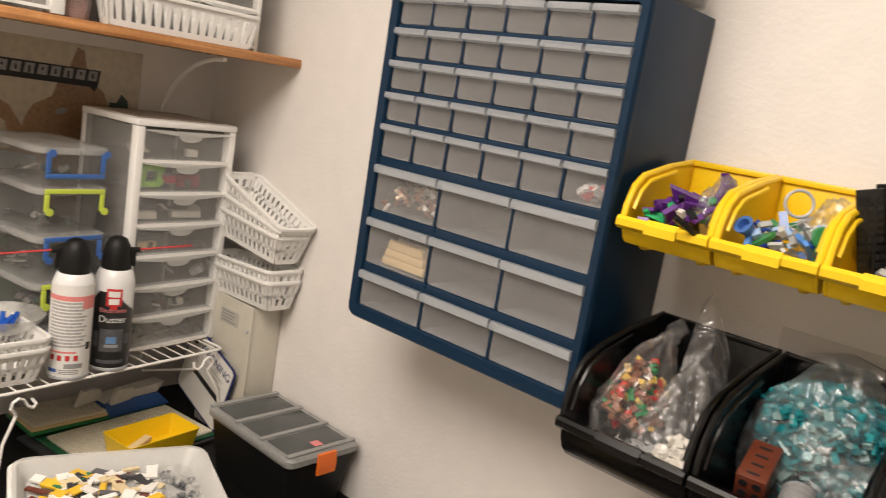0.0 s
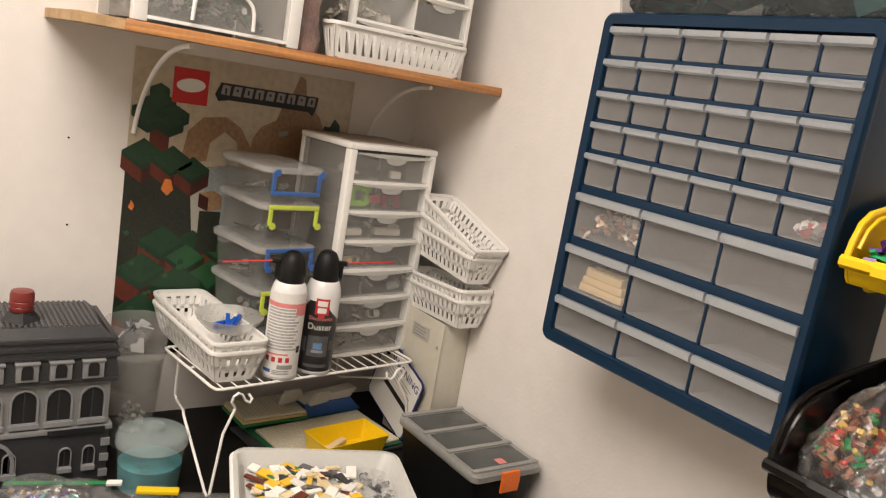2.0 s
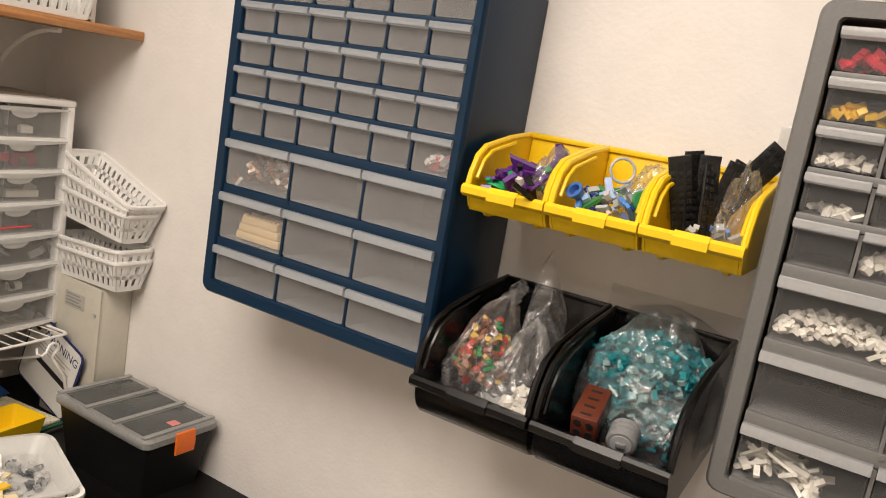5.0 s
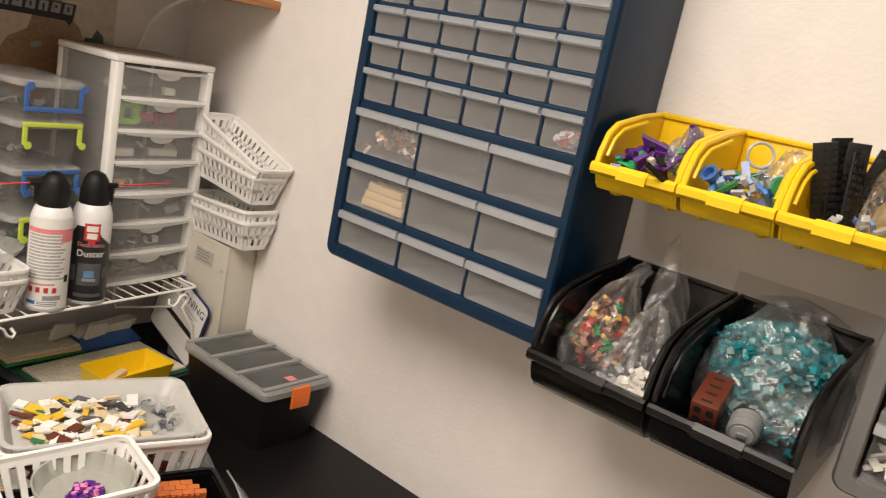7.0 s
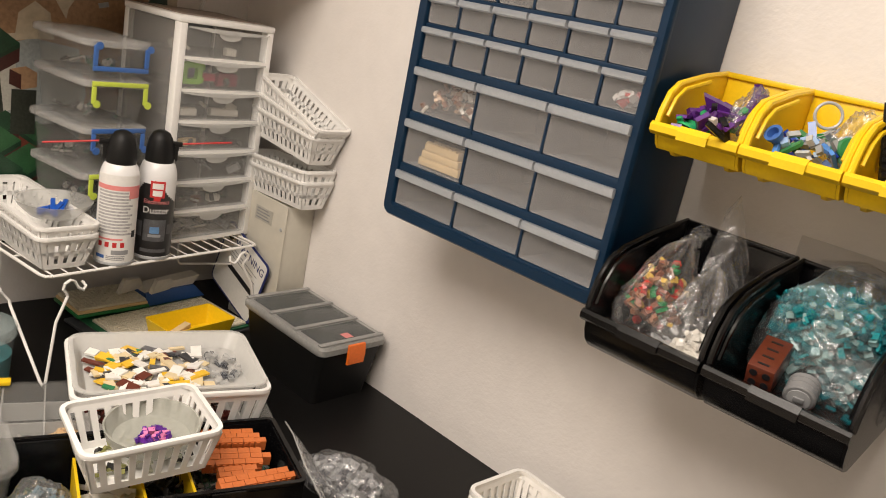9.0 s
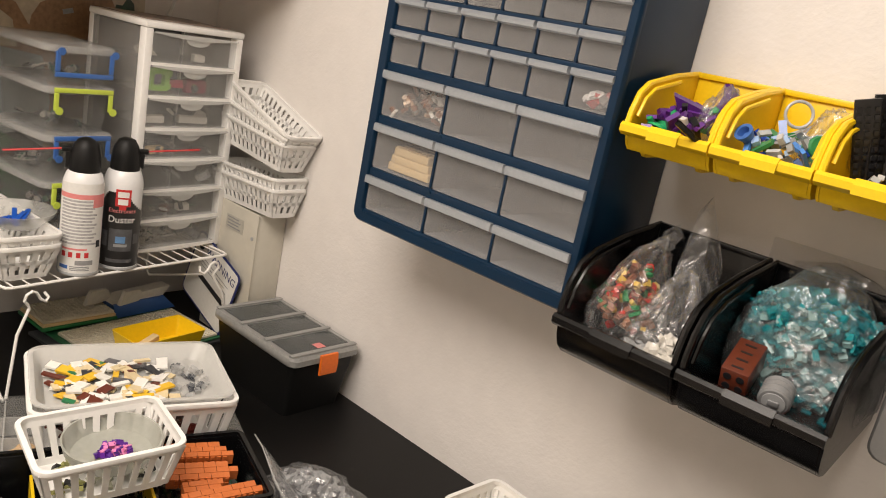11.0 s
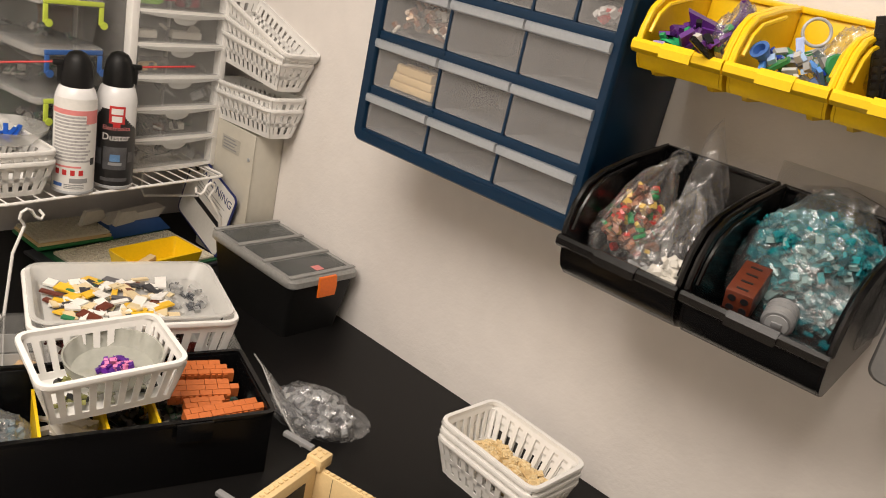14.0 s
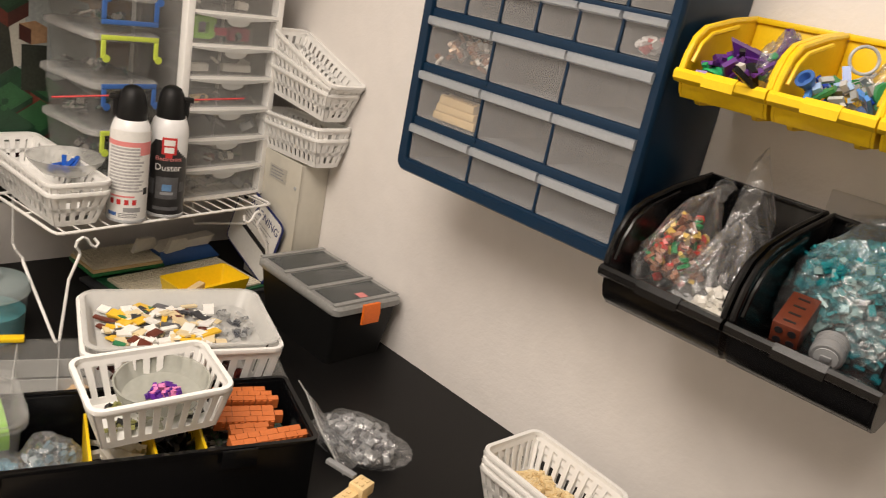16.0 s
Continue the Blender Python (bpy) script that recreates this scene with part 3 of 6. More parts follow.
# dark cave mouth and forest floor
printed("forest", [(0, 0), (1, 0), (1, 0.34), (0.62, 0.34), (0.50, 0.40), (0.36, 0.38), (0.30, 0.42), (0.27, 0.60), (0.10, 0.66), (0, 0.68)], NIGHT, 3)
rnd = random.Random(8)


def iso_block(u, v, w, h, level, top=None):
    """A printed block seen from above: a lit leafy top and two earthen sides."""
    dv = w * 0.26
    printed("earth_block", [(u, v), (u + w * 0.5, v - dv), (u + w * 0.5, v - dv - h), (u, v - h)], EARTH, level)
    printed("shade_block", [(u + w * 0.5, v - dv), (u + w, v), (u + w, v - h), (u + w * 0.5, v - dv - h)], DARKEARTH, level)
    printed("grass_block", [(u, v), (u + w * 0.5, v + dv), (u + w, v), (u + w * 0.5, v - dv)], top or LEAF2, level)
    printed("grass_lip", [(u, v), (u + w * 0.5, v - dv), (u + w * 0.5, v - dv - h * 0.25), (u, v - h * 0.25)], LEAF, level + 0.1)
    printed("grass_lip", [(u + w * 0.5, v - dv), (u + w, v), (u + w, v - h * 0.25), (u + w * 0.5, v - dv - h * 0.25)], LEAF, level + 0.1)


DARKEARTH = mat("poster_dark_earth", (0.060, 0.016, 0.012), 0.3, vary=0.4, scale=80)
# tall tree
printed("trunk", block(0.085, 0.66, 0.080, 0.125), EARTH, 3.6)
for u, v, w, h in ((0.005, 0.820, 0.12, 0.030), (0.12, 0.815, 0.12, 0.032), (0.05, 0.850, 0.13, 0.030), (0.02, 0.790, 0.11, 0.028), (0.11, 0.785, 0.11, 0.030), (0.07, 0.885, 0.08, 0.026)):
    printed("leaf_block", [(u, v), (u + w * 0.5, v - w * 0.2), (u + w, v), (u + w, v - h), (u + w * 0.5, v - w * 0.2 - h), (u, v - h)], LEAF, 4 + v)
    printed("leaf_top", [(u, v), (u + w * 0.5, v + w * 0.2), (u + w, v), (u + w * 0.5, v - w * 0.2)], LEAF2, 4.1 + v)
# leafy ledge over the cave, stepping down
for u, v, w in ((-0.02, 0.68, 0.17), (0.10, 0.665, 0.17), (0.20, 0.64, 0.15)):
    iso_block(u, v, w, 0.055, 5 + u)
printed("flame", [(0.150, 0.565), (0.165, 0.60), (0.190, 0.598), (0.202, 0.565), (0.178, 0.545)], GLOW, 6)
printed("flame", [(0.025, 0.50), (0.035, 0.525), (0.050, 0.505), (0.04, 0.49)], GLOW, 6)
# green blocks in front
for k, (u, v, w, h) in enumerate(((0.24, 0.40, 0.13, 0.07), (0.36, 0.37, 0.13, 0.06), (0.08, 0.395, 0.19, 0.08), (0.20, 0.34, 0.17, 0.07), (0.00, 0.30, 0.20, 0.09), (0.30, 0.28, 0.20, 0.09), (0.14, 0.25, 0.24, 0.10), (0.44, 0.24, 0.18, 0.08), (0.00, 0.16, 0.22, 0.10), (0.34, 0.16, 0.24, 0.10))):
    iso_block(u, v, w, h, 6.2 + 0.3 * k, (LEAF2, LEAF3)[k % 2])
# plain dark shape with a brown head beside the boxes
printed("figure_shape", block(0.325, 0.36, 0.095, 0.14), NIGHT, 9.6)
printed("figure_shape", [(0.315, 0.515), (0.36, 0.50), (0.42, 0.51), (0.42, 0.555), (0.375, 0.572), (0.315, 0.56)], MOUNT, 9.7)
printed("figure_side", [(0.315, 0.515), (0.36, 0.50), (0.36, 0.545), (0.315, 0.56)], DARKEARTH, 9.8)
for k in range(40):
    u, v, q = rnd.uniform(0, 0.5), rnd.uniform(0.06, 0.42), rnd.uniform(0.012, 0.026)
    printed("leaf_block", [(u, v + q * 0.2), (u + q * 0.5, v), (u + q, v + q * 0.2), (u + q, v + q * 0.6), (u + q * 0.5, v + q * 0.75), (u, v + q * 0.6)], (LEAF, LEAF3, LEAF2)[k % 3], 10 + k * 0.02)
for k in range(22):
    u = rnd.uniform(0.62, 0.98)
    v, q = 0.46 + 0.36 * rnd.random() * (1 - abs(u - 0.75)), 0.03
    printed("rock_streak", [(u, v), (u + q * 1.4, v + q * 0.3), (u + q * 1.2, v + q * 0.8), (u - q * 0.2, v + q * 0.5)], (MOUNT, DARKEARTH, EARTH)[k % 5 % 3] if k % 4 else HAZE, 3 + k * 0.02)
printed("far_tree", [(0.86, 0.78), (0.90, 0.77), (0.96, 0.79), (0.95, 0.84), (0.92, 0.86), (0.90, 0.83), (0.87, 0.83)], LEAF, 4)
part("logo", slab_bm(0.0006, 0.0022, -0.378, -0.312, 1.383, 1.449), RED, poster, "red square with a pale plain mark")
part("logo_mark", prism(bmesh.new(), [(-0.345 + 0.027 * math.cos(a) + 0.004 * math.sin(a), 1.418 + 0.013 * math.sin(a)) for a in [2 * math.pi * k / 20 for k in range(20)]], "x", 0.0022, 0.0026), PAPER, poster)
part("title_shape", prism(bmesh.new(), [(-0.298, 1.408), (-0.288, 1.432), (-0.080, 1.430), (-0.084, 1.402), (-0.090, 1.390), (-0.100, 1.398), (-0.270, 1.400), (-0.290, 1.396)], "x", 0.0006, 0.0022), INK, poster, "dark plain title shape")
for k in range(9):
    y = -0.287 + k * 0.0228
    part("title_block", prism(bmesh.new(), [(y, 1.410), (y + 0.003, 1.428), (y + 0.019, 1.428), (y + 0.017, 1.409)], "x", 0.0022, 0.0026), GREYINK, poster)
    part("title_gap", slab_bm(0.0026, 0.0028, y + 0.0075, y + 0.0115, (1.410, 1.418, 1.414)[k % 3], 1.423), INK, poster)

# ---- blue and grey drawer cabinets on the north wall ----


def parts_cabinet(m, w, d, H, tops_small, tops_large, cols_s, cols_l, frame_mat, inside, label, seed, drawer_mats):
    """Wall cabinet of small frosted drawers, front at y = 0, base at z = 0."""
    ob = thing("parts_cabinet", m, label, "cabinet")
    e = 0.006
    xl, xr, zl, zr = -0.013, w + 0.002, -0.007, H
    part("side_panel", slab_bm(xl + 0.003, xl + 0.003 + e, 0.012, d, zl + 0.003, zr - 0.003, 0.002), frame_mat, ob)
    part("side_panel", slab_bm(xr - 0.003 - e, xr - 0.003, 0.012, d, zl + 0.003, zr - 0.003, 0.002), frame_mat, ob)
    part("top_panel", slab_bm(xl + 0.0035 + e, xr - 0.0035 - e, 0.012, d, zr - 0.003 - e, zr - 0.003), frame_mat, ob)
    part("bottom_panel", slab_bm(xl + 0.0035 + e, xr - 0.0035 - e, 0.012, d, zl + 0.003, zl + 0.003 + e), frame_mat, ob)
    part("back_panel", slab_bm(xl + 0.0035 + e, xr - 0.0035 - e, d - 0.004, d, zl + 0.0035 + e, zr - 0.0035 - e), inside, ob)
    # rounded front ring, its inner edge close to the drawers
    secs = []
    for a, y, cr in ((0.003, 0.0125, 0.012), (0.0, 0.010, 0.014), (0.0, 0.004, 0.014), (0.003, 0.0, 0.013), (0.017, 0.0, 0.006), (0.0185, 0.002, 0.006), (0.0185, 0.0125, 0.006)):
        rx1, rz0, rz1 = min(a, 0.0125), min(a, 0.0165), min(a, 0.0155)
        secs.append([((xl + a + xr - rx1) / 2 + x, y, (zl + rz0 + zr - rz1) / 2 + z) for x, z in rrect(xr - rx1 - xl - a, zr - rz1 - zl - rz0, cr)])
    part("front_ring", loft(bmesh.new(), secs, loop=True), frame_mat, ob)
    edges = list(tops_small) + list(tops_large)
    floors = edges[1:] + [0.010]
    rnd2 = random.Random(seed)
    for k, (zt, zb) in enumerate(zip(edges, floors)):
        small = k < len(tops_small)
        n = cols_s if small else cols_l
        rail = (0.0055 if k < len(tops_small) - 1 else 0.0115) if small else 0.0118
        if k == len(edges) - 1:
            rail = 0.004
        part("shelf_rail", slab_bm(0.009, w - 0.009, 0.001, d * 0.95, zb - 0.003, zb + rail, 0.001), frame_mat, ob)
        cw = (w - 0.014) / n
        for c in range(n):
            xa, xb = 0.007 + c * cw, 0.007 + (c + 1) * cw
            if c:
                part("upright", slab_bm(xa - 0.0018, xa + 0.0018, 0.0025, d * 0.9, zb + rail, zt - 0.004), frame_mat, ob)
            key = (round(zt - zb - rail, 3), n, seed)
            h0 = zt - zb - rail - 0.001
            if key not in DRAWERS:
                bm2 = bmesh.new()
                ww = cw - 0.006
                cr = 0.005
                lower = [(cr - cr * math.sin(t * math.pi / 8), cr - cr * math.cos(t * math.pi / 8)) for t in range(4, -1, -1)]
                prism(bm2, lower[::-1][::-1] + [(ww - u, v) for u, v in lower[::-1]] + [(ww, h0 - 0.006), (0, h0 - 0.006)], "y", 0, 0.0018)
                fr = part("drawer", bm2, drawer_mats[0], ob)
                q = 0.0088 if small else 0.0118
                lip = prism(bmesh.new(), [(-0.0095, h0 - 0.004), (-0.0088, h0 - q + 0.001), (-0.001, h0 - q - 0.001), (-0.001, h0), (-0.008, h0)], "x", -0.0008, ww + 0.0008)
                lp = part("pull_lip", lip, drawer_mats[1], fr)
                bm3 = bmesh.new()
                slab(bm3, 0, 0.0012, 0.002, d * 0.86, 0, h0 * 0.9)
                slab(bm3, ww - 0.0012, ww, 0.002, d * 0.86, 0, h0 * 0.9)
                slab(bm3, 0.0014, ww - 0.0014, 0.002, d * 0.86, 0, 0.0012)
                slab(bm3, 0.0014, ww - 0.0014, d * 0.45, d * 0.45 + 0.0012, 0.0014, h0 * 0.7)
                tray = part("drawer_tray", bm3, drawer_mats[2], fr)
                DRAWERS[key] = (fr, lp, tray)
                fr.visible_shadow = tray.visible_shadow = False
                fr.matrix_basis = pose(xa + 0.003, 0.003, zb + rail + 0.001)
            else:
                fr0, lp0, tr0 = DRAWERS[key]
                fr = again("drawer", fr0, ob, pose(xa + 0.003, 0.003 + rnd2.uniform(-0.0008, 0.001), zb + rail + 0.001, 0, 0, rnd2.uniform(-0.35, 0.35)))
                again("pull_lip", lp0, fr, Matrix.Identity(4))
                fr.visible_shadow = False
                again("drawer_tray", tr0, fr, Matrix.Identity(4)).visible_shadow = False
    for zz in (tops_large[1], tops_large[2]):
        part("screw", loft(bmesh.new(), [[(w * 0.345 + x, y0, zz + 0.008 + z) for x, z in circle(0.0028, 10)] for y0 in (-0.0004, 0.0012)]), frame_mat, ob)
    return ob


DRAWERS = {}
BZ = 1.158
parts_cabinet(pose(0, 0, BZ), 0.385, WY - 0.001, 0.474, (0.4540, 0.4100, 0.3660, 0.3220, 0.2785), (0.2210, 0.1445, 0.0665), 6, 3, BLUE, BLUEIN, "navy blue wall cabinet with thirty-nine frosted drawers, mostly empty", 1, (DRAWER, DRAWERLIP, TRAY))
pieces("loose_bricks", pose(0.073, 0.032, BZ + 0.161), "pale figure parts in a frosted drawer", 60, (0.048, 0.025), 0.045, SMALL, P_FIG, flat=0.2, studs=False, seed=11)
pieces("loose_bricks", pose(0.350, 0.026, BZ + 0.236), "white and red figure parts in a small drawer", 26, (0.022, 0.02), 0.022, SMALL, mat("white_red_pieces", (0.8, 0.1, 0.1), 0.3, colours=[(0.85, 0.82, 0.8), (0.80, 0.76, 0.72), (0.60, 0.03, 0.03)], island=True), flat=0.2, studs=False, seed=12)
tanb = thing("tan_brick_block", pose(0.078, 0.022, BZ + 0.083), "block of tan studded bricks in a drawer", "bricks")
for k in range(3):
    part("brick", slab_bm(-0.042 + 0.004 * k, 0.040 - 0.003 * k, -0.012, 0.02, 0.0 + 0.0115 * k, 0.011 + 0.0115 * k, 0.0006), TAN, tanb)
bm = bmesh.new()
for i in range(8):
    for j in range(2):
        slab(bm, -0.034 + 0.0092 * i, -0.029 + 0.0092 * i, -0.009 + 0.016 * j, -0.004 + 0.016 * j, 0.034, 0.036)
part("studs", bm, TAN, tanb)

GZ, GX = 1.152, 0.744
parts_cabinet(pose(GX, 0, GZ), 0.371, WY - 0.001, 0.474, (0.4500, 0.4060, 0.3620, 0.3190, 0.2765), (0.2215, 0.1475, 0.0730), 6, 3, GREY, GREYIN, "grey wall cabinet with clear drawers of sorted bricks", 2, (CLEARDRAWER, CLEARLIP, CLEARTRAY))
for k, (mt, nn, hh) in enumerate(((P_RED, 26, 0.018), (P_YEL, 26, 0.014), (P_WHITE, 30, 0.012), (P_WHITE, 22, 0.007))):
    pieces("loose_bricks", pose(GX + 0.036, 0.03, GZ + 0.4135 - 0.0438 * k), ("red", "yellow", "white", "white")[k] + " small elements in a clear drawer", nn, (0.022, 0.02), hh, SMALL + TILE[:1], mt, flat=0.3, studs=False, seed=20 + k)
pieces("loose_bricks", pose(GX + 0.096, 0.03, GZ + 0.236), "white elements in a clear drawer", 60, (0.022, 0.02), 0.024, SMALL, P_WHITE, flat=0.3, studs=False, seed=27)
pieces("loose_bricks", pose(GX + 0.096, 0.03, GZ + 0.326), "grey elements in a clear drawer", 20, (0.022, 0.02), 0.012, SMALL, P_GREY, flat=0.3, studs=False, seed=28)
pieces("loose_bricks", pose(GX + 0.067, 0.035, GZ + 0.162), "many white elements filling a large clear drawer", 300, (0.052, 0.028), 0.028, [(0.006, 0.006, 0.005), (0.008, 0.005, 0.004), (0.012, 0.005, 0.003)], P_WHITE, flat=0.3, studs=False, seed=24)
pieces("loose_bricks", pose(GX + 0.05, 0.03, GZ + 0.018), "white fence elements in a large clear drawer", 45, (0.035, 0.025), 0.028, [(0.03, 0.008, 0.003), (0.02, 0.006, 0.004)], P_WHITE, flat=0.4, studs=False, seed=25)


def storage_bin(m, w, d, h, label, body, inner, lid=True):
    """A clear lidded storage box, base at z = 0."""
    ob = thing("storage_box", m, label, "box")
    part("tub", tub_bm(w, d, h, 0.002, 0.93, 0.02), body, ob)
    part("rim", rim_bm(w, d, h - 0.004, 0.006, 0.008, 0.02), inner, ob)
    if lid:
        part("lid", loft(bmesh.new(), [[(x, y, z) for x, y in rrect(w + 0.01 - o, d + 0.01 - o, 0.022)] for o, z in ((0, h + 0.001), (0, h + 0.008), (0.02, h + 0.012))]), inner, ob)
    return ob


storage_bin(pose(0.19, 0.075, BZ + 0.4755), 0.42, 0.16, 0.12, "clear storage box with teal bricks above the blue cabinet", SMOKEBOX, SMOKEBOX)
pieces("loose_bricks", pose(0.19, 0.075, BZ + 0.479), "teal and grey bricks in the clear storage box", 160, (0.17, 0.05), 0.06, [(0.032, 0.016, 0.0096), (0.03, 0.03, 0.02)], mat("teal_grey_bricks", (0.2, 0.3, 0.3), 0.35, colours=[(0.02, 0.02, 0.024), (0.012, 0.075, 0.09), (0.014, 0.014, 0.017), (0.035, 0.035, 0.035)], island=True), seed=31)
storage_bin(pose(GX + 0.19, 0.08, GZ + 0.4755), 0.34, 0.14, 0.10, "clear storage box with red and white bricks above the grey cabinet", SMOKEBOX, SMOKEBOX)
pieces("loose_bricks", pose(GX + 0.19, 0.08, GZ + 0.479), "red and white bricks in the clear storage box", 60, (0.13, 0.04), 0.04, [(0.032, 0.016, 0.0096)], mat("red_white_bricks", (0.5, 0.2, 0.2), 0.35, colours=[(0.45, 0.05, 0.06), (0.65, 0.62, 0.6), (0.4, 0.4, 0.4)], island=True), seed=32)

# ---- hanging bins ----


def hang_bin(m, w, prof, front, base_z, material, label, group):
    """An open-fronted hanging bin. prof: the side's top edge in (y, z) from the back down to the lip; front: the front wall from the lip to the base."""
    ob = thing("hanging_bin", m, label, "bin", group)
    t = 0.003
    yb, ly, lz = prof[0][0], prof[-1][0], prof[-1][1]
    outline = list(prof) + list(front) + [(yb, base_z)]
    for x in (0.002, w - 0.002 - t):
        part("side_wall", prism(bmesh.new(), outline, "x", x, x + t), material, ob)
    # double bead that follows each side's top edge
    for x in (0.0030, w - 0.0030):
        part("edge_bead", tube(bmesh.new(), [(x, y, z) for y, z in prof], 0.0038, 8), material, ob)
    for x in (0.0085, w - 0.0085):
        part("edge_step", tube(bmesh.new(), [(x, y + 0.006, z - 0.005) for y, z in prof[1:-1]], 0.0026, 6), material, ob)
    part("back_wall", slab_bm(0.0055, w - 0.0055, yb - t, yb, base_z, prof[0][1], 0.001), material, ob)
    part("back_rim", slab_bm(0.004, w - 0.004, yb - 0.007, yb + 0.001, prof[0][1] - 0.004, prof[0][1] + 0.003, 0.0015), material, ob)
    inner = [(y + t, z + 0.0015) for y, z in front]
    part("front_wall", prism(bmesh.new(), list(front) + inner[::-1], "x", 0.0055, w - 0.0055), material, ob, "curved front wall")
    fy, fz = front[-1]
    part("base", prism(bmesh.new(), [(fy + t, fz), (yb - t, base_z), (yb - t, base_z + t), (fy + t, fz + t)], "x", 0.0055, w - 0.0055), material, ob)
    part("front_lip", prism(bmesh.new(), [(ly + 0.004, lz - 0.013), (ly - 0.005, lz - 0.012), (ly - 0.010, lz - 0.008), (ly - 0.0105, lz - 0.001), (ly - 0.007, lz + 0.0025), (ly + 0.003, lz + 0.001), (ly + 0.008, lz - 0.005), (ly + 0.008, lz - 0.012)], "x", 0.0005, w - 0.0005), material, ob)
    part("label_tab", prism(bmesh.new(), [(ly - 0.0125, lz - 0.011), (ly - 0.0128, lz - 0.002), (ly - 0.007, lz + 0.0042), (ly + 0.001, lz + 0.0025), (ly - 0.0102, lz - 0.003)], "x", w * 0.34, w * 0.68), material, ob)
    for x in (0.016, w - 0.022):
        part("foot_ridge", prism(bmesh.new(), [(fy + 0.012, fz - 0.005), (yb - 0.012, base_z - 0.005), (yb - 0.012, base_z - 0.0005), (fy + 0.006, fz - 0.0005)], "x", x, x + 0.006), material, ob)
    return ob


rail = thing("bin_rail", pose(0, 0, 0), "clear plastic hanging rail screwed to the wall", "rail")
part("strip", slab_bm(0.545, 0.728, WY - 0.005, WY - 0.001, 1.262, 1.292, 0.001), CLEAR, rail)
part("strip", slab_bm(0.400, 0.728, WY - 0.005, WY - 0.001, 1.40, 1.44, 0.001), WHITE, rail)
hook = thing("wall_hook", pose(0.705, WY - 0.004, 1.485), "small clear wall hook beside the grey cabinet", "hook")
part("hook_plate", slab_bm(-0.008, 0.008, 0, 0.003, -0.025, 0.03, 0.001), MILK, hook)

YP = [(0.150, 1.457), (0.090, 1.449), (0.032, 1.436), (0.016, 1.424), (0.007, 1.404), (0.004, 1.389)]
YF = [(0.007, 1.378), (0.013, 1.366), (0.020, 1.360)]
for k in range(3):
    hang_bin(pose(0.399 + 0.1068 * k, 0, 0), 0.1058, YP, YF, 1.362, YELLOW, "yellow hanging bin full of mixed brick pieces", "yellow hanging bins")
BP = [(0.150, 1.265), (0.060, 1.253), (0.000, 1.240), (-0.026, 1.226), (-0.040, 1.204), (-0.046, 1.180), (-0.046, 1.166)]
BF = [(-0.043, 1.154), (-0.040, 1.140), (-0.034, 1.127), (-0.022, 1.116), (-0.004, 1.111)]
for k in range(2):
    hang_bin(pose(0.403 + 0.1548 * k, 0, 0), 0.1515, BP, BF, 1.130, BLACK, "black hanging bin holding bagged brick pieces", "black hanging bins")


def film_bag(m, w, d, h, label, seed, crumple=0.18, name="plastic_bag", tip=1.0, category="bag", gather=None):
    """A crumpled clear bag: an uneven rounded pouch; gather: where its mouth is drawn together in pleats."""
    ob = thing(name, m, label, category)
    bm = bmesh.new()
    bmesh.ops.create_icosphere(bm, subdivisions=5, radius=1)
    for v in bm.verts:
        p = v.co.copy()
        ridge = 1 - abs(noise.noise(p * 3.1 + Vector((0, seed, 0)))) * 2.2
        fine = 1 - abs(noise.noise(p * 7.0 + Vector((seed, seed, 0)))) * 2.0
        k = 1 + crumple * noise.noise(p * 1.8 + Vector((seed, 0, 0))) + crumple * 0.45 * ridge + crumple * 0.16 * fine
        z = max(p.z, -0.55)
        squeeze = 1 - 0.35 * max(0, p.z) * tip
        q = Vector((p.x * w / 2 * k * squeeze, p.y * d / 2 * k * squeeze, (z + 0.55) / 1.55 * h * k))
        if gather and p.z > 0.15:
            f = ((p.z - 0.15) / 0.85) ** 1.3
            th = math.atan2(p.y, p.x)
            pleat = 1 + 0.30 * math.sin(7 * th + seed) * f
            g = Vector(gather)
            q = Vector((q.x * pleat, q.y * pleat, q.z)).lerp(g + Vector((q.x, q.y, 0)) * 0.12, f)
        v.co = q
    for fc in bm.faces:
        fc.smooth = True
    fl = part("film", bm, FILM, ob)
    fl.visible_shadow = False
    return ob


def flap(parent, pts0, pts1, name="bag_flap", deep=0.006):
    """A thin crinkled sheet of film between two edges."""
    n = len(pts0)
    rows = []
    for j in range(7):
        f2 = j / 6
        rows.append([Vector(a).lerp(Vector(b), f2) + Vector((0, deep * math.sin(3.1 * j + 2 * i), deep * 0.5 * math.sin(2.3 * i + j))) for i, (a, b) in enumerate(zip(pts0, pts1))])
    bm = bmesh.new()
    vs = [[bm.verts.new(p) for p in r] for r in rows]
    for j in range(6):
        for i in range(n - 1):
            bm.faces.new((vs[j][i], vs[j][i + 1], vs[j + 1][i + 1], vs[j + 1][i]))
    for fc in bm.faces[:]:
        fc.smooth = True
    bmesh.ops.solidify(bm, geom=bm.faces[:], thickness=0.0004)
    fl = part(name, bm, FILM, parent)
    fl.visible_shadow = False
    return fl


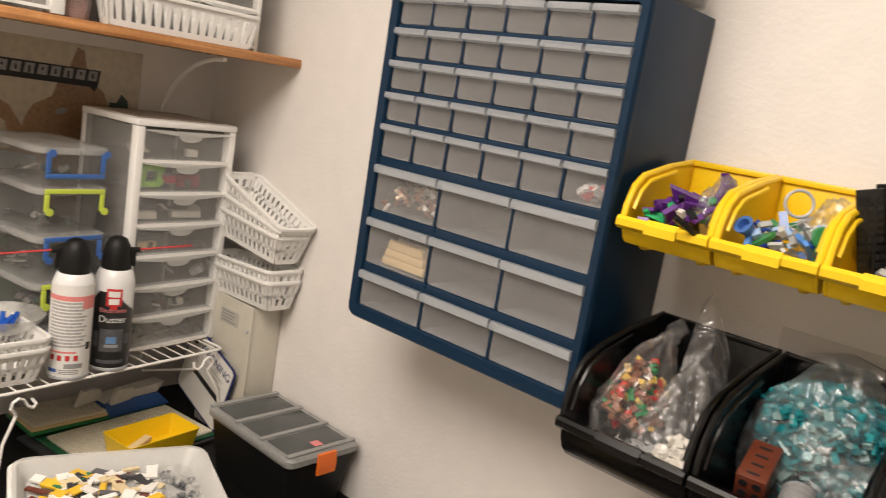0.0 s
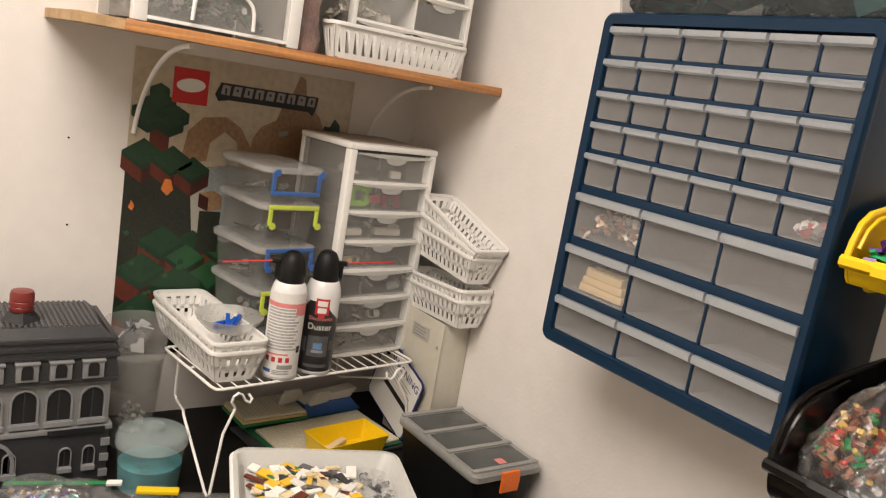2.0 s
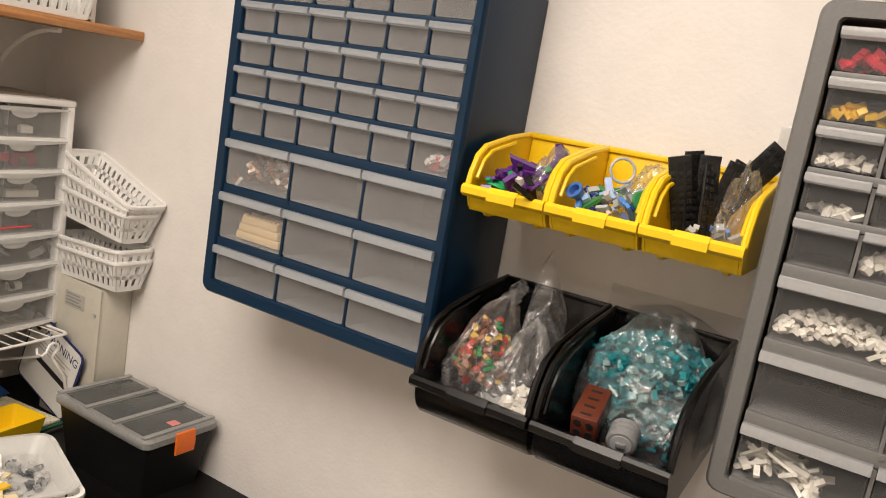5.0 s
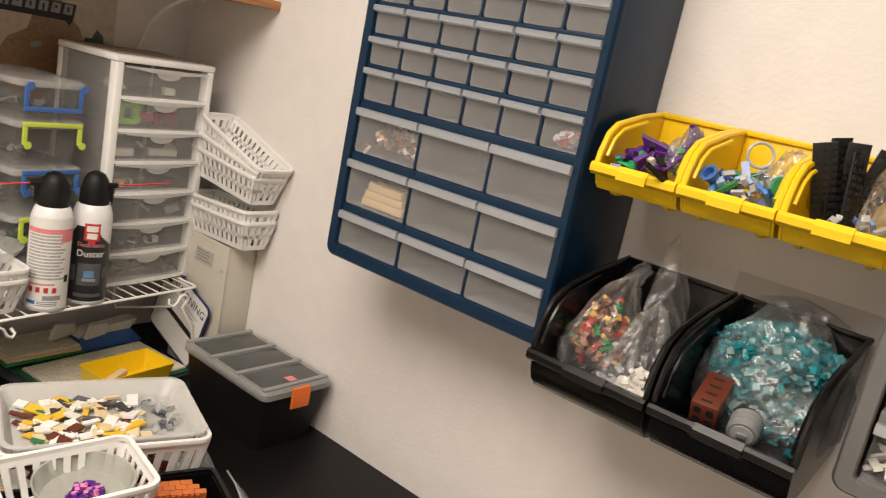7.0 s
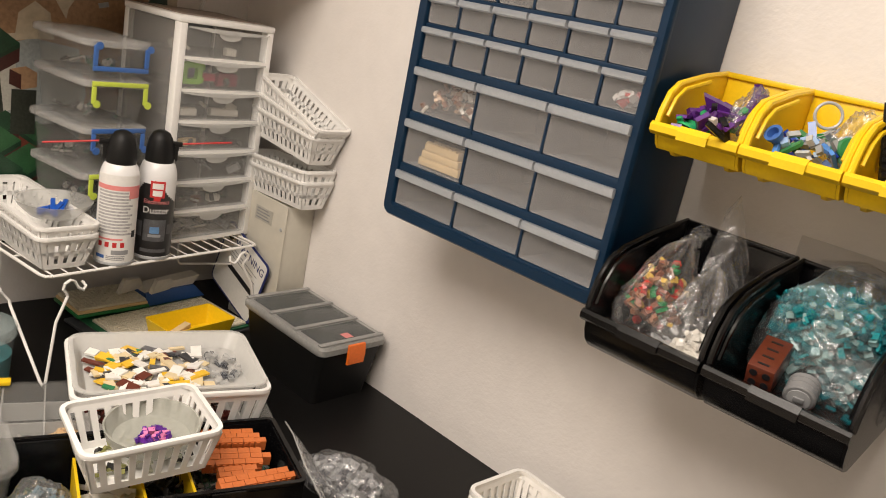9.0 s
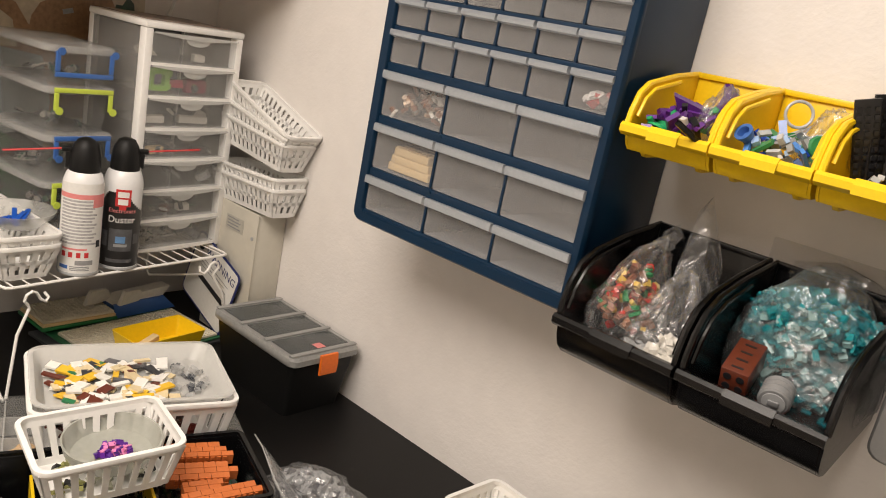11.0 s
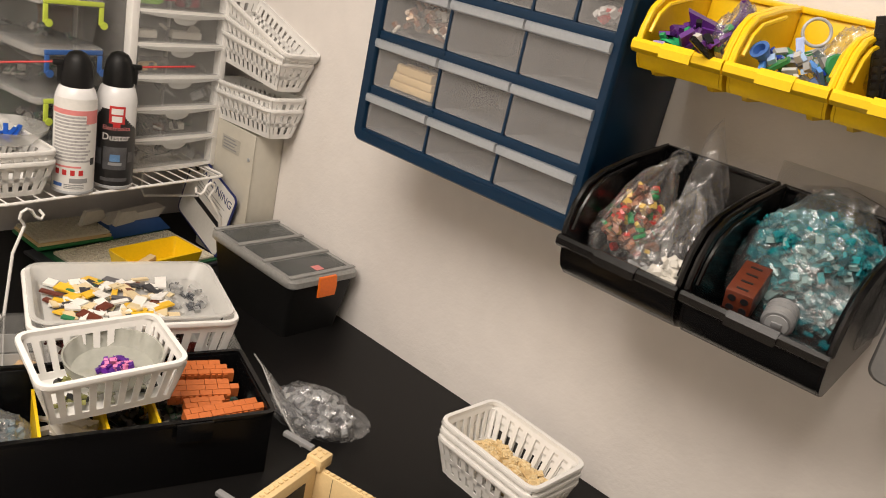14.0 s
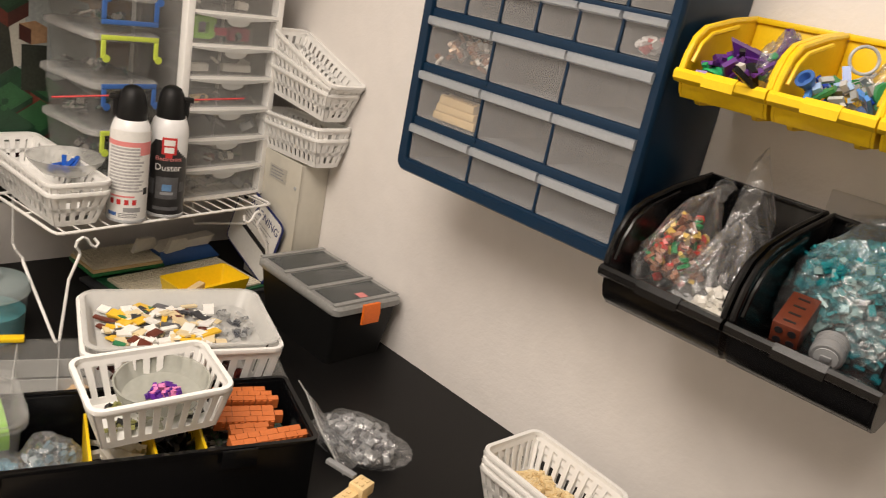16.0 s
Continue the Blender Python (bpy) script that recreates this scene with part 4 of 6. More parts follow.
# yellow bins' contents
pieces("loose_bricks", pose(0.454, 0.070, 1.368), "purple, black and white pieces heaped in a yellow bin", 70, (0.038, 0.048), 0.056, SMALL + [(0.03, 0.012, 0.004), (0.024, 0.016, 0.006)], P_PURPLE, flat=0.2, studs=False, seed=41, mound=0.3)
pieces("loose_bricks", pose(0.559, 0.070, 1.368), "clear and blue pieces heaped in a yellow bin", 80, (0.038, 0.048), 0.052, SMALL + [(0.03, 0.008, 0.004)], P_BLUE, flat=0.2, studs=False, seed=42, mound=0.3)
film_bag(pose(0.590, 0.085, 1.385), 0.055, 0.075, 0.06, "small clear bag of pieces in a yellow bin", 5.1)
film_bag(pose(0.478, 0.070, 1.385), 0.045, 0.07, 0.06, "small clear bag of purple pieces in a yellow bin", 6.1)
pieces("loose_bricks", pose(0.666, 0.065, 1.368), "white, green and blue pieces under black plates", 40, (0.036, 0.05), 0.03, SMALL, P_BLUE, flat=0.2, studs=False, seed=43)
film_bag(pose(0.694, 0.062, 1.375), 0.04, 0.09, 0.085, "clear bag with green pieces in a yellow bin", 7.3)
for k, (x, y, z, rx, ry, rz, w, h) in enumerate(((0.640, 0.040, 1.420, 12, -16, 25, 0.024, 0.086), (0.650, 0.050, 1.424, -4, -10, 55, 0.024, 0.090), (0.660, 0.058, 1.426, 10, -4, 20, 0.022, 0.082), (0.668, 0.048, 1.418, -12, 6, 62, 0.022, 0.078), (0.678, 0.066, 1.424, 6, 12, 30, 0.022, 0.080), (0.684, 0.072, 1.430, -6, 18, 50, 0.022, 0.072), (0.702, 0.074, 1.450, 4, 34, 25, 0.028, 0.084), (0.656, 0.074, 1.420, -16, -8, 5, 0.024, 0.074))):
    pl = thing("black_plate", pose(x - 0.010, y + 0.022, z + 0.004, rx, ry, rz), "black studded plate standing in a yellow bin", "bricks", "black plates in the yellow bin")
    part("plate", slab_bm(-w / 2, w / 2, -0.0016, 0.0016, -h / 2, h / 2, 0.0005), P_BLACK, pl)
    bm = bmesh.new()
    for i in range(int(w / 0.008)):
        for j in range(int(h / 0.008)):
            slab(bm, -w / 2 + 0.002 + i * 0.008, -w / 2 + 0.0065 + i * 0.008, -0.0034, -0.0017, -h / 2 + 0.002 + j * 0.008, -h / 2 + 0.0065 + j * 0.008)
    part("studs", bm, P_BLACK, pl)
rod = thing("black_rod", pose(0.487, -0.006, 1.392, 0, 62, 240), "black brick lever hanging over a yellow bin's lip", "bricks")
part("rod", slab_bm(-0.003, 0.003, -0.003, 0.003, -0.03, 0.028, 0.001), BLACK, rod)
ring = thing("grey_hoop_piece", pose(0.552, 0.090, 1.436, 80, 0, 30), "clear grey hoop piece in a yellow bin", "bricks")
part("hoop", loft(bmesh.new(), [[((0.014 + 0.0018 * math.cos(b)) * math.cos(a), (0.014 + 0.0018 * math.cos(b)) * math.sin(a), 0.0018 * math.sin(b)) for b in [2 * math.pi * j / 8 for j in range(8)]] for a in [2 * math.pi * i / 24 for i in range(24)]], loop=True), STEEL, ring)
bluec = thing("blue_cone", pose(0.530, 0.034, 1.401, 60, 0, -20), "dark blue round cup piece in a yellow bin", "bricks")
part("cup", lathe([(0.005, 0), (0.010, 0.014), (0.010, 0.016), (0.0065, 0.016), (0.005, 0.008)], 20), CLIPBLUE, bluec)

gd = thing("green_dome", pose(0.427, 0.030, 1.388, -25, 8, 0), "bright green round dish piece in a yellow bin", "bricks")
part("dome", lathe([(0.014, 0), (0.0145, 0.002), (0.011, 0.005), (0.005, 0.007)], 24), mat("bright_green", (0.02, 0.42, 0.14), 0.3), gd)
PURPLE = mat("purple_plastic", (0.085, 0.018, 0.19), 0.3, vary=0.15)
for x, y, z, rx, ry, rz in ((0.439, 0.060, 1.414, 20, 10, 35), (0.470, 0.105, 1.430, -10, 34, 60)):
    pw = thing("purple_wing_piece", pose(x, y, z, rx, ry, rz), "purple curved wing piece standing in a yellow bin", "bricks", "purple wing pieces")
    part("wing", prism(bmesh.new(), [(-0.020, 0.014), (-0.012, 0.004), (-0.008, -0.026), (0.010, -0.026), (0.012, 0.002), (0.022, 0.010), (0.004, 0.012)], "y", -0.006, 0.006), PURPLE, pw)
cylg = thing("green_cylinder", pose(0.588, 0.058, 1.406, 70, 20, 30), "green clear cylinder piece in a yellow bin", "bricks")
part("cylinder", lathe([(0.010, -0.014), (0.012, -0.012), (0.012, 0.012), (0.010, 0.014)], 20), GREEN, cylg)

# black bins' contents
bag1 = film_bag(pose(0.446, 0.045, 1.136, 6, 0, 0), 0.080, 0.125, 0.125, "clear bag of brown, green and red pieces in a black bin", 1.3, gather=(0.022, 0.020, 0.132))
pieces("loose_bricks", pose(0.446, 0.042, 1.142), "brown, green and red pieces inside a clear bag", 190, (0.028, 0.045), 0.092, SMALL, P_FARM, True, 0.2, False, 51)
bag2 = film_bag(pose(0.503, 0.030, 1.126), 0.084, 0.088, 0.100, "clear bag of white pieces in a black bin", 2.7, crumple=0.20, gather=(-0.010, 0.040, 0.118))
pieces("loose_bricks", pose(0.518, 0.012, 1.126), "white pieces inside a clear bag", 80, (0.022, 0.026), 0.046, SMALL, P_WHITE, True, 0.2, False, 52)
pieces("loose_bricks", pose(0.475, 0.012, 1.126), "pale clear pieces in a black bin", 30, (0.030, 0.022), 0.026, TILE, mat("pale_clear_pieces", (0.6, 0.6, 0.6), 0.2, colours=[(0.55, 0.56, 0.56), (0.66, 0.67, 0.66)], island=True, alpha=0.7), False, 0.4, False, 55)
flap(bag2, [(-0.022, 0.022, 0.085), (-0.010, 0.030, 0.100), (0.006, 0.038, 0.096), (0.030, 0.046, 0.062)], [(-0.024, 0.052, 0.180), (-0.016, 0.056, 0.198), (-0.010, 0.060, 0.194), (0.014, 0.068, 0.130)])
flap(bag1, [(0.004, 0.004, 0.118), (0.014, 0.012, 0.124), (0.026, 0.020, 0.122)], [(0.014, 0.018, 0.142), (0.024, 0.026, 0.148), (0.034, 0.032, 0.138)])
pieces("loose_bricks", pose(0.535, 0.085, 1.150), "pale strips leaning at the back of a black bin", 7, (0.012, 0.03), 0.05, [(0.008, 0.03, 0.012)], P_WHITE, False, 0.5, False, 56)
bag3 = film_bag(pose(0.637, 0.084, 1.134), 0.146, 0.146, 0.134, "clear bag stuffed with teal transparent pieces in a black bin", 3.9, crumple=0.16, tip=0.1)
pieces("loose_bricks", pose(0.637, 0.084, 1.136), "teal transparent pieces inside a clear bag", 2600, (0.066, 0.062), 0.124, [(0.012, 0.006, 0.003), (0.016, 0.008, 0.003), (0.008, 0.008, 0.006), (0.010, 0.004, 0.004), (0.006, 0.006, 0.004)], P_TEAL, True, 0.1, False, 53, 0.20)
flap(bag3, [(-0.058, 0.050, 0.120), (-0.020, 0.058, 0.136), (0.020, 0.060, 0.136), (0.062, 0.050, 0.110)], [(-0.060, 0.072, 0.140), (-0.015, 0.074, 0.148), (0.025, 0.074, 0.146), (0.066, 0.070, 0.128)])
flap(bag3, [(0.000, -0.070, 0.035), (0.022, -0.074, 0.030), (0.045, -0.066, 0.040), (0.060, -0.050, 0.050)], [(0.012, -0.052, 0.080), (0.030, -0.060, 0.078), (0.048, -0.052, 0.082), (0.062, -0.040, 0.088)])
bb = thing("brown_brick", pose(0.604, -0.002, 1.180, 24, 0, 6), "reddish-brown slotted brick in a black bin", "bricks")
part("brick", slab_bm(-0.014, 0.014, -0.027, 0.027, -0.015, 0.015, 0.001), BROWN, bb)
# recesses are flat dark patches on the brick, their inner shade painted
for k in range(4):
    part("slot", slab_bm(-0.006, 0.006, -0.021 + k * 0.0125, -0.0185 + k * 0.0125, 0.0152, 0.0156), INK, bb)
for x in (-0.0065, 0.0065):
    for z in (-0.0065, 0.0065):
        part("socket", loft(bmesh.new(), [[(x + a, y0, z + c) for a, c in circle(0.0042, 12)] for y0 in (-0.0278, -0.0272)]), INK, bb)
cy = thing("grey_drum", pose(0.644, -0.004, 1.168, 112, 0, 10) @ Matrix.Scale(0.88, 4), "light grey ribbed drum piece in a black bin", "bricks")
part("drum", lathe([(0.016, -0.014), (0.0185, -0.012), (0.0185, -0.006), (0.017, -0.005), (0.0185, -0.004), (0.0185, 0.002), (0.017, 0.003), (0.0185, 0.004), (0.0185, 0.012), (0.016, 0.014)], 28), BLEY, cy)
part("drum_face", lathe([(0.013, 0.0145), (0.013, 0.0155)], 24), STEEL, cy)
part("drum_bar", slab_bm(-0.006, 0.006, -0.004, 0.004, 0.0158, 0.0185, 0.001), BLEY, cy)
pieces("loose_bricks", pose(0.638, 0.010, 1.120), "red and brown pieces in the bottom of a black bin", 100, (0.058, 0.020), 0.022, SMALL + TILE, mat("red_brown_pieces", (0.4, 0.05, 0.03), 0.3, colours=[(0.25, 0.012, 0.012), (0.12, 0.03, 0.014), (0.16, 0.035, 0.016)], island=True), flat=0.5, studs=False, seed=54)

# ---- wire shelf in the corner and what stands on it ----
U, V = Vector((-0.1357, 0.9907, 0)), Vector((-0.9907, -0.1357, 0))
L0 = Vector((-0.380, -0.353, 0.0))
WSZ = 0.94
YAW = math.degrees(math.atan2(U.y, U.x))


def on_shelf(u, v, z=WSZ, extra=0.0):
    """A pose on the wire shelf: u along its front edge, v towards the wall; +x of the thing runs along the front."""
    p = L0 + U * u + V * v
    return pose(p.x, p.y, z, 0, 0, YAW + extra)


WL, WD = 0.44, 0.21
ws = thing("wire_shelf", on_shelf(0, 0), "white coated wire shelf standing on folding legs", "shelf")


part("front_wire", tube(bmesh.new(), [(0.012, 0, -0.003), (WL - 0.012, 0, -0.003)], 0.0028, 8), WIRE, ws)
part("back_wire", tube(bmesh.new(), [(0.012, WD, -0.003), (WL - 0.012, WD, -0.003)], 0.0028, 8), WIRE, ws)
for x in (0.0, WL):
    s = 1 if x == 0 else -1
    part("end_wire", tube(bmesh.new(), [(x + s * 0.012, 0, -0.003), (x + s * 0.003, 0.003, -0.003), (x, 0.014, -0.003), (x, WD - 0.014, -0.003), (x + s * 0.003, WD - 0.003, -0.003), (x + s * 0.012, WD, -0.003)], 0.0028, 8), WIRE, ws)
n = 17
first = None
for k in range(n):
    x = 0.014 + (WL - 0.028) * k / (n - 1)
    if first is None:
        first = part("cross_wire", tube(bmesh.new(), [(0, 0, -0.0018), (0, WD, -0.0018)], 0.0014, 6), WIRE, ws)
        first.matrix_basis = pose(x, 0, 0)
    else:
        again("cross_wire", first, ws, pose(x, 0, 0))
part("long_wire", tube(bmesh.new(), [(0, WD * 0.52, -0.005), (WL, WD * 0.52, -0.005)], 0.0022, 6), WIRE, ws)
for x, fx, fv in ((0.032, -0.012, -0.033), (WL - 0.03, WL + 0.010, -0.008)):
    s = 1 if fx < x else -1
    pts = [(x + s * 0.034, 0.004, -0.020), (x + s * 0.038, -0.003, -0.028), (x + s * 0.031, -0.007, -0.032), (x + s * 0.022, -0.007, -0.026), (x + s * 0.016, -0.006, -0.015), (x + s * 0.008, -0.007, -0.011), (x - s * 0.001, -0.007, -0.016), (x - s * 0.003, -0.006, -0.026), (x + s * 0.004, -0.004, -0.035), (x + s * 0.006, -0.004, -0.041), (x - s * 0.016, -0.012, -0.080), (fx + s * 0.002, fv - 0.004, -0.172), (fx, fv, -0.179), (fx - s * 0.002, fv + 0.006, -0.172), (fx - s * 0.006, 0.066, -0.076), (fx - s * 0.004, 0.074, -0.073), (fx + s * 0.004, 0.09, -0.077), (x, WD - 0.01, -0.11), (x, WD, -0.10), (x, WD, -0.008)]
    part("leg", tube(bmesh.new(), pts, 0.0026, 8), WIRE, ws, "bent wire leg")

tower = drawer_tower(on_shelf(0.3555, 0.062, WSZ), 0.213, 0.165, [0.0581] * 7, "white plastic tower of seven clear drawers on the wire shelf", 0.014)
rnd = random.Random(5)
for k, (mt, nn) in enumerate(((P_DARK, 16), (P_DARK, 10), (P_GREY, 3), (P_DARK, 3), (P_WHITE, 2), (mat("green_pink_pieces", (0.2, 0.6, 0.1), 0.3, colours=[(0.35, 0.70, 0.08), (0.45, 0.02, 0.06), (0.10, 0.10, 0.10)], island=True), 3), (P_WHITE, 3))):
    pieces("loose_bricks", on_shelf(0.3555, 0.100, WSZ + 0.012 + 0.0581 * k), "brick pieces in a clear tower drawer", nn, (0.08, 0.028), 0.022, BR + [(0.024, 0.02, 0.014)], mt, flat=0.4, seed=60 + k)

LIME = mat("lime_plastic", (0.30, 0.62, 0.07), 0.35, vary=0.1)
MAROON = mat("maroon_plastic", (0.32, 0.02, 0.05), 0.35, vary=0.15)
gf = thing("green_frame_piece", on_shelf(0.300, 0.078, WSZ + 0.0581 * 5 + 0.034) @ pose(0, 0, 0, 4, 0, 0), "lime green square frame piece in a clear tower drawer", "bricks")
bm = bmesh.new()
secs = [[(x * q, y, z * q) for x, z in rrect(0.044, 0.040, 0.006)] for q, y in ((1, 0), (1, 0.010), (0.52, 0.010), (0.52, 0))]
part("frame", loft(bm, secs, loop=True), LIME, gf)
for x, z in ((-0.024, 0.012), (0.024, 0.012), (-0.024, -0.012), (0.024, -0.012)):
    part("lug", slab_bm(x - 0.003, x + 0.003, 0.001, 0.009, z - 0.005, z + 0.005, 0.0008), LIME, gf)
mp = thing("maroon_piece", on_shelf(0.385, 0.080, WSZ + 0.0581 * 5 + 0.024), "dark red rounded piece in a clear tower drawer", "bricks")
part("block", slab_bm(-0.024, 0.024, 0, 0.016, -0.012, 0.014, 0.005), MAROON, mp)
for k, (u, n_d, w, mt) in enumerate(((0.385, 4, 0.060, P_WHITE), (0.300, 4, 0.040, P_WHITE), (0.310, 3, 0.034, TAN), (0.385, 6, 0.022, P_WHITE), (0.385, 1, 0.026, P_WHITE), (0.345, 1, 0.016, BROWN), (0.405, 3, 0.030, DBLEY))):
    pc = thing("brick_piece", on_shelf(u, 0.080, WSZ + 0.0581 * n_d + 0.013) @ pose(0, 0, 0, 0, 0, 9 * (k % 3) - 8), ("white", "white", "tan", "white", "white", "brown", "dark grey")[k] + " brick piece lying in a clear tower drawer", "bricks", "pieces in the tower drawers")
    part("brick", slab_bm(-w / 2, w / 2, 0, 0.014, 0, 0.013, 0.001), mt, pc)
    bm = bmesh.new()
    for i in range(int(w / 0.008)):
        slab(bm, -w / 2 + 0.0017 + i * 0.008, -w / 2 + 0.0063 + i * 0.008, 0.0045, 0.0091, 0.0129, 0.0147)
    part("studs", bm, mt, pc)

# clip-top boxes, stacked


CLEARLID = mat("milky_lid", (0.66, 0.66, 0.64), 0.28, vary=0.12, scale=30, alpha=0.26)


def clip_box(m, clip, label, h, down):
    """A clear box with a milky lid; its front end has a coloured bail clip, which hangs when down."""
    ob = thing("clip_box", m, label, "box", "stacked clip boxes")
    w, d = 0.118, 0.168
    part("tub", tub_bm(w, d, h - 0.012, 0.0018, 0.9, 0.014), SMOKE, ob)
    part("lid", loft(bmesh.new(), [[(x, y, z) for x, y in rrect(w + 0.010 - o, d + 0.010 - o, 0.016)] for o, z in ((0.004, h - 0.016), (0, h - 0.013), (0, h - 0.005), (0.010, h - 0.001))]), CLEARLID, ob)
    part("lid_edge", rim_bm(w + 0.002, d + 0.002, h - 0.009, 0.0055, 0.010, 0.014), CLEARLID, ob)
    zb, za = (h - 0.050, h - 0.012) if down else (h - 0.008, h - 0.042)
    for s in (-1,):
        y0, y1 = s * (d / 2 + 0.0072), s * (d / 2 + 0.0112)
        cl = part("clip", slab_bm(-0.052, 0.052, y0, y1, zb - 0.004, zb + 0.004, 0.0012), clip, ob, "coloured clip")
        for x in (-0.048, 0.048):
            part("clip_arm", slab_bm(x - 0.004, x + 0.004, y0, y1, min(za, zb + 0.0045), max(za, zb - 0.0045), 0.0012), clip, cl)
            part("clip_hinge", loft(bmesh.new(), [[(x - s * 0.004 + a, y, za + c) for a, c in circle(0.0065, 14)] for y in (y0 + s * 0.0042, y1 + s * 0.0022)]), clip, cl)
    return ob


zc = WSZ
for k, (c, hb) in enumerate(((CLIPBLUE, 0.062), (CLIPLIME, 0.080), (CLIPBLUE, 0.080), (CLIPLIME, 0.080), (CLIPBLUE, 0.067))):
    clip_box(on_shelf(0.163 + 0.003 * (k % 2), 0.175 + 0.002 * k, zc, 1.5 * (k % 3) - 1), c, "clear box with a milky lid and " + ("lime" if c is CLIPLIME else "blue") + " clips in a stack", hb, k == 4)
    pieces("loose_bricks", on_shelf(0.164, 0.177, zc + 0.004), "dark brick pieces inside a clip box", 10, (0.040, 0.058), 0.014, BR, P_DARK, flat=0.4, seed=70 + k)
    zc += hb + 0.0003

# air duster cans


def duster(m, dark, label):
    ob = thing("air_duster_can", m, label, "can")
    r = 0.0325
    part("can", lathe([(r - 0.003, 0), (r, 0.002), (r, 0.150), (r - 0.001, 0.160), (r - 0.005, 0.172), (r - 0.012, 0.180), (0.012, 0.182)], 40), CAN, ob)
    part("base_ring", lathe([(r + 0.0006, 0.0005), (r + 0.001, 0.002), (r + 0.0008, 0.005), (r - 0.001, 0.0052)], 40), STEEL, ob)
    cap = part("cap", lathe([(0.024, 0.174), (0.0245, 0.178), (0.0235, 0.198), (0.020, 0.216), (0.014, 0.227), (0.006, 0.231)], 28), BLACKM, ob, "black spray cap")
    part("nozzle", slab_bm(-0.036, -0.020, -0.004, 0.004, 0.205, 0.213, 0.001), BLACKM, cap)
    part("trigger", prism(bmesh.new(), [(-0.030, 0.205), (-0.020, 0.205), (-0.023, 0.182), (-0.029, 0.178)], "y", -0.004, 0.004), BLACKM, cap)
    part("straw", tube(bmesh.new(), [(-0.032, 0.0, 0.2095), (-0.12, 0.002, 0.2095 + (0.014 if dark else -0.014))], 0.0016, 8), RED, cap, "thin red straw")
    n = 24

    def band(name, a0, a1, z0, z1, mt, k=1, rr=0.0):
        bm = bmesh.new()
        rad = r + 0.0003 * k + rr
        row = []
        for j in range(n + 1):
            a = radians(a0 + (a1 - a0) * j / n)
            row.append([(rad * math.sin(a), -rad * math.cos(a), z) for z in (z0, z1)] + [((rad - 0.0004) * math.sin(a), -(rad - 0.0004) * math.cos(a), z) for z in (z1, z0)])
        rings = [[bm.verts.new(p) for p in q] for q in row]
        for a2, b2 in zip(rings, rings[1:]):
            for i in range(4):
                bm.faces.new((a2[i], a2[(i + 1) % 4], b2[(i + 1) % 4], b2[i])).smooth = True
        bm.faces.new(rings[0])
        bm.faces.new(rings[-1][::-1])
        return part(name, bm, mt, ob)

    if dark:
        band("label_panel", -92, 92, 0.006, 0.104, BLACKLABEL, 1)
        for q in range(10):
            band("label_arc", -92 + 5 * q, 70 - 11 * q + 0.55 * q * q, 0.104 + 0.0036 * q, 0.1076 + 0.0036 * q, BLACKLABEL, 1)
        band("brand_shape", -22, 22, 0.116, 0.146, REDINK, 2)
        band("brand_bar", -16, 16, 0.132, 0.142, PAPER, 3)
        band("brand_bar", -14, 14, 0.119, 0.129, PAPER, 3)
        band("picture_shape", -34, 34, 0.035, 0.075, DIMPRINT, 2)
        band("picture_screen", -14, 14, 0.050, 0.062, CLIPSCREEN, 3)
        band("picture_base", -18, 20, 0.043, 0.048, GREYINK, 3)
        band("brand_point", -10, 10, 0.110, 0.116, REDINK, 2)
        band("picture_shape", -60, -40, 0.042, 0.070, DIMPRINT, 2)
        band("picture_shape", 40, 60, 0.048, 0.066, DIMPRINT, 2)
        band("small_print", -40, 40, 0.014, 0.020, DIMPRINT, 2)
        for t, s, z, mt in (("Electronics", 0.0105, 0.108, PINKINK), ("Duster", 0.0165, 0.092, PAPER)):
            lettering("lettering", t, s, pose(0, 0, z, 90, 0, 0), mt, ob, 0.0002, r + 0.0009)
    else:
        band("label_panel", -75, 75, 0.006, 0.160, PAPER, 1)
        band("hazard_stripe", -75, 75, 0.134, 0.142, PINKINK, 2)
        band("hazard_stripe", 30, 75, 0.120, 0.134, PINKINK, 2)
        for q in range(14):
            band("print_line", -62, 28 + (q * 37) % 22, 0.1285 - q * 0.0056, 0.1318 - q * 0.0056, FINEPRINT, 2)
        band("print_line", -60, 20, 0.046, 0.049, PINKINK, 2)
        for q in range(4):
            band("hazard_mark", -52 + q * 22, -40 + q * 22, 0.033, 0.042, REDINK, 2)
        band("print_block", -10, 40, 0.020, 0.028, GREYINK, 2)
        band("print_block", -60, -30, 0.012, 0.018, CLIPBLUE, 2)
        for q in range(3):
            band("print_line", -24, 30, 0.010 + q * 0.003, 0.0115 + q * 0.003, GREYINK, 2)
        band("small_mark", 48, 64, 0.050, 0.062, INK, 2)
    return ob


BLACKLABEL = mat("black_label", (0.02, 0.019, 0.019), 0.3, vary=0.2)
CLIPSCREEN = mat("blue_screen_print", (0.12, 0.25, 0.45), 0.4, vary=0.3, scale=200)
CAM_YAW = 66
duster(pose(-0.425, -0.222, WSZ, 0, 0, CAM_YAW), False, "white air duster can with printed warnings and a black cap")
c2 = duster(pose(-0.436, -0.148, WSZ, 0, 0, CAM_YAW), True, "white air duster can with a black label and a red straw")
for ch in c2.children:
    if ch.name.startswith("cap"):
        ch.matrix_basis = pose(0, 0, 0, 0, 0, 180)

DISHCLEAR = mat("milky_clear_dish", (0.62, 0.62, 0.58), 0.3, vary=0.1, scale=40, alpha=0.36)
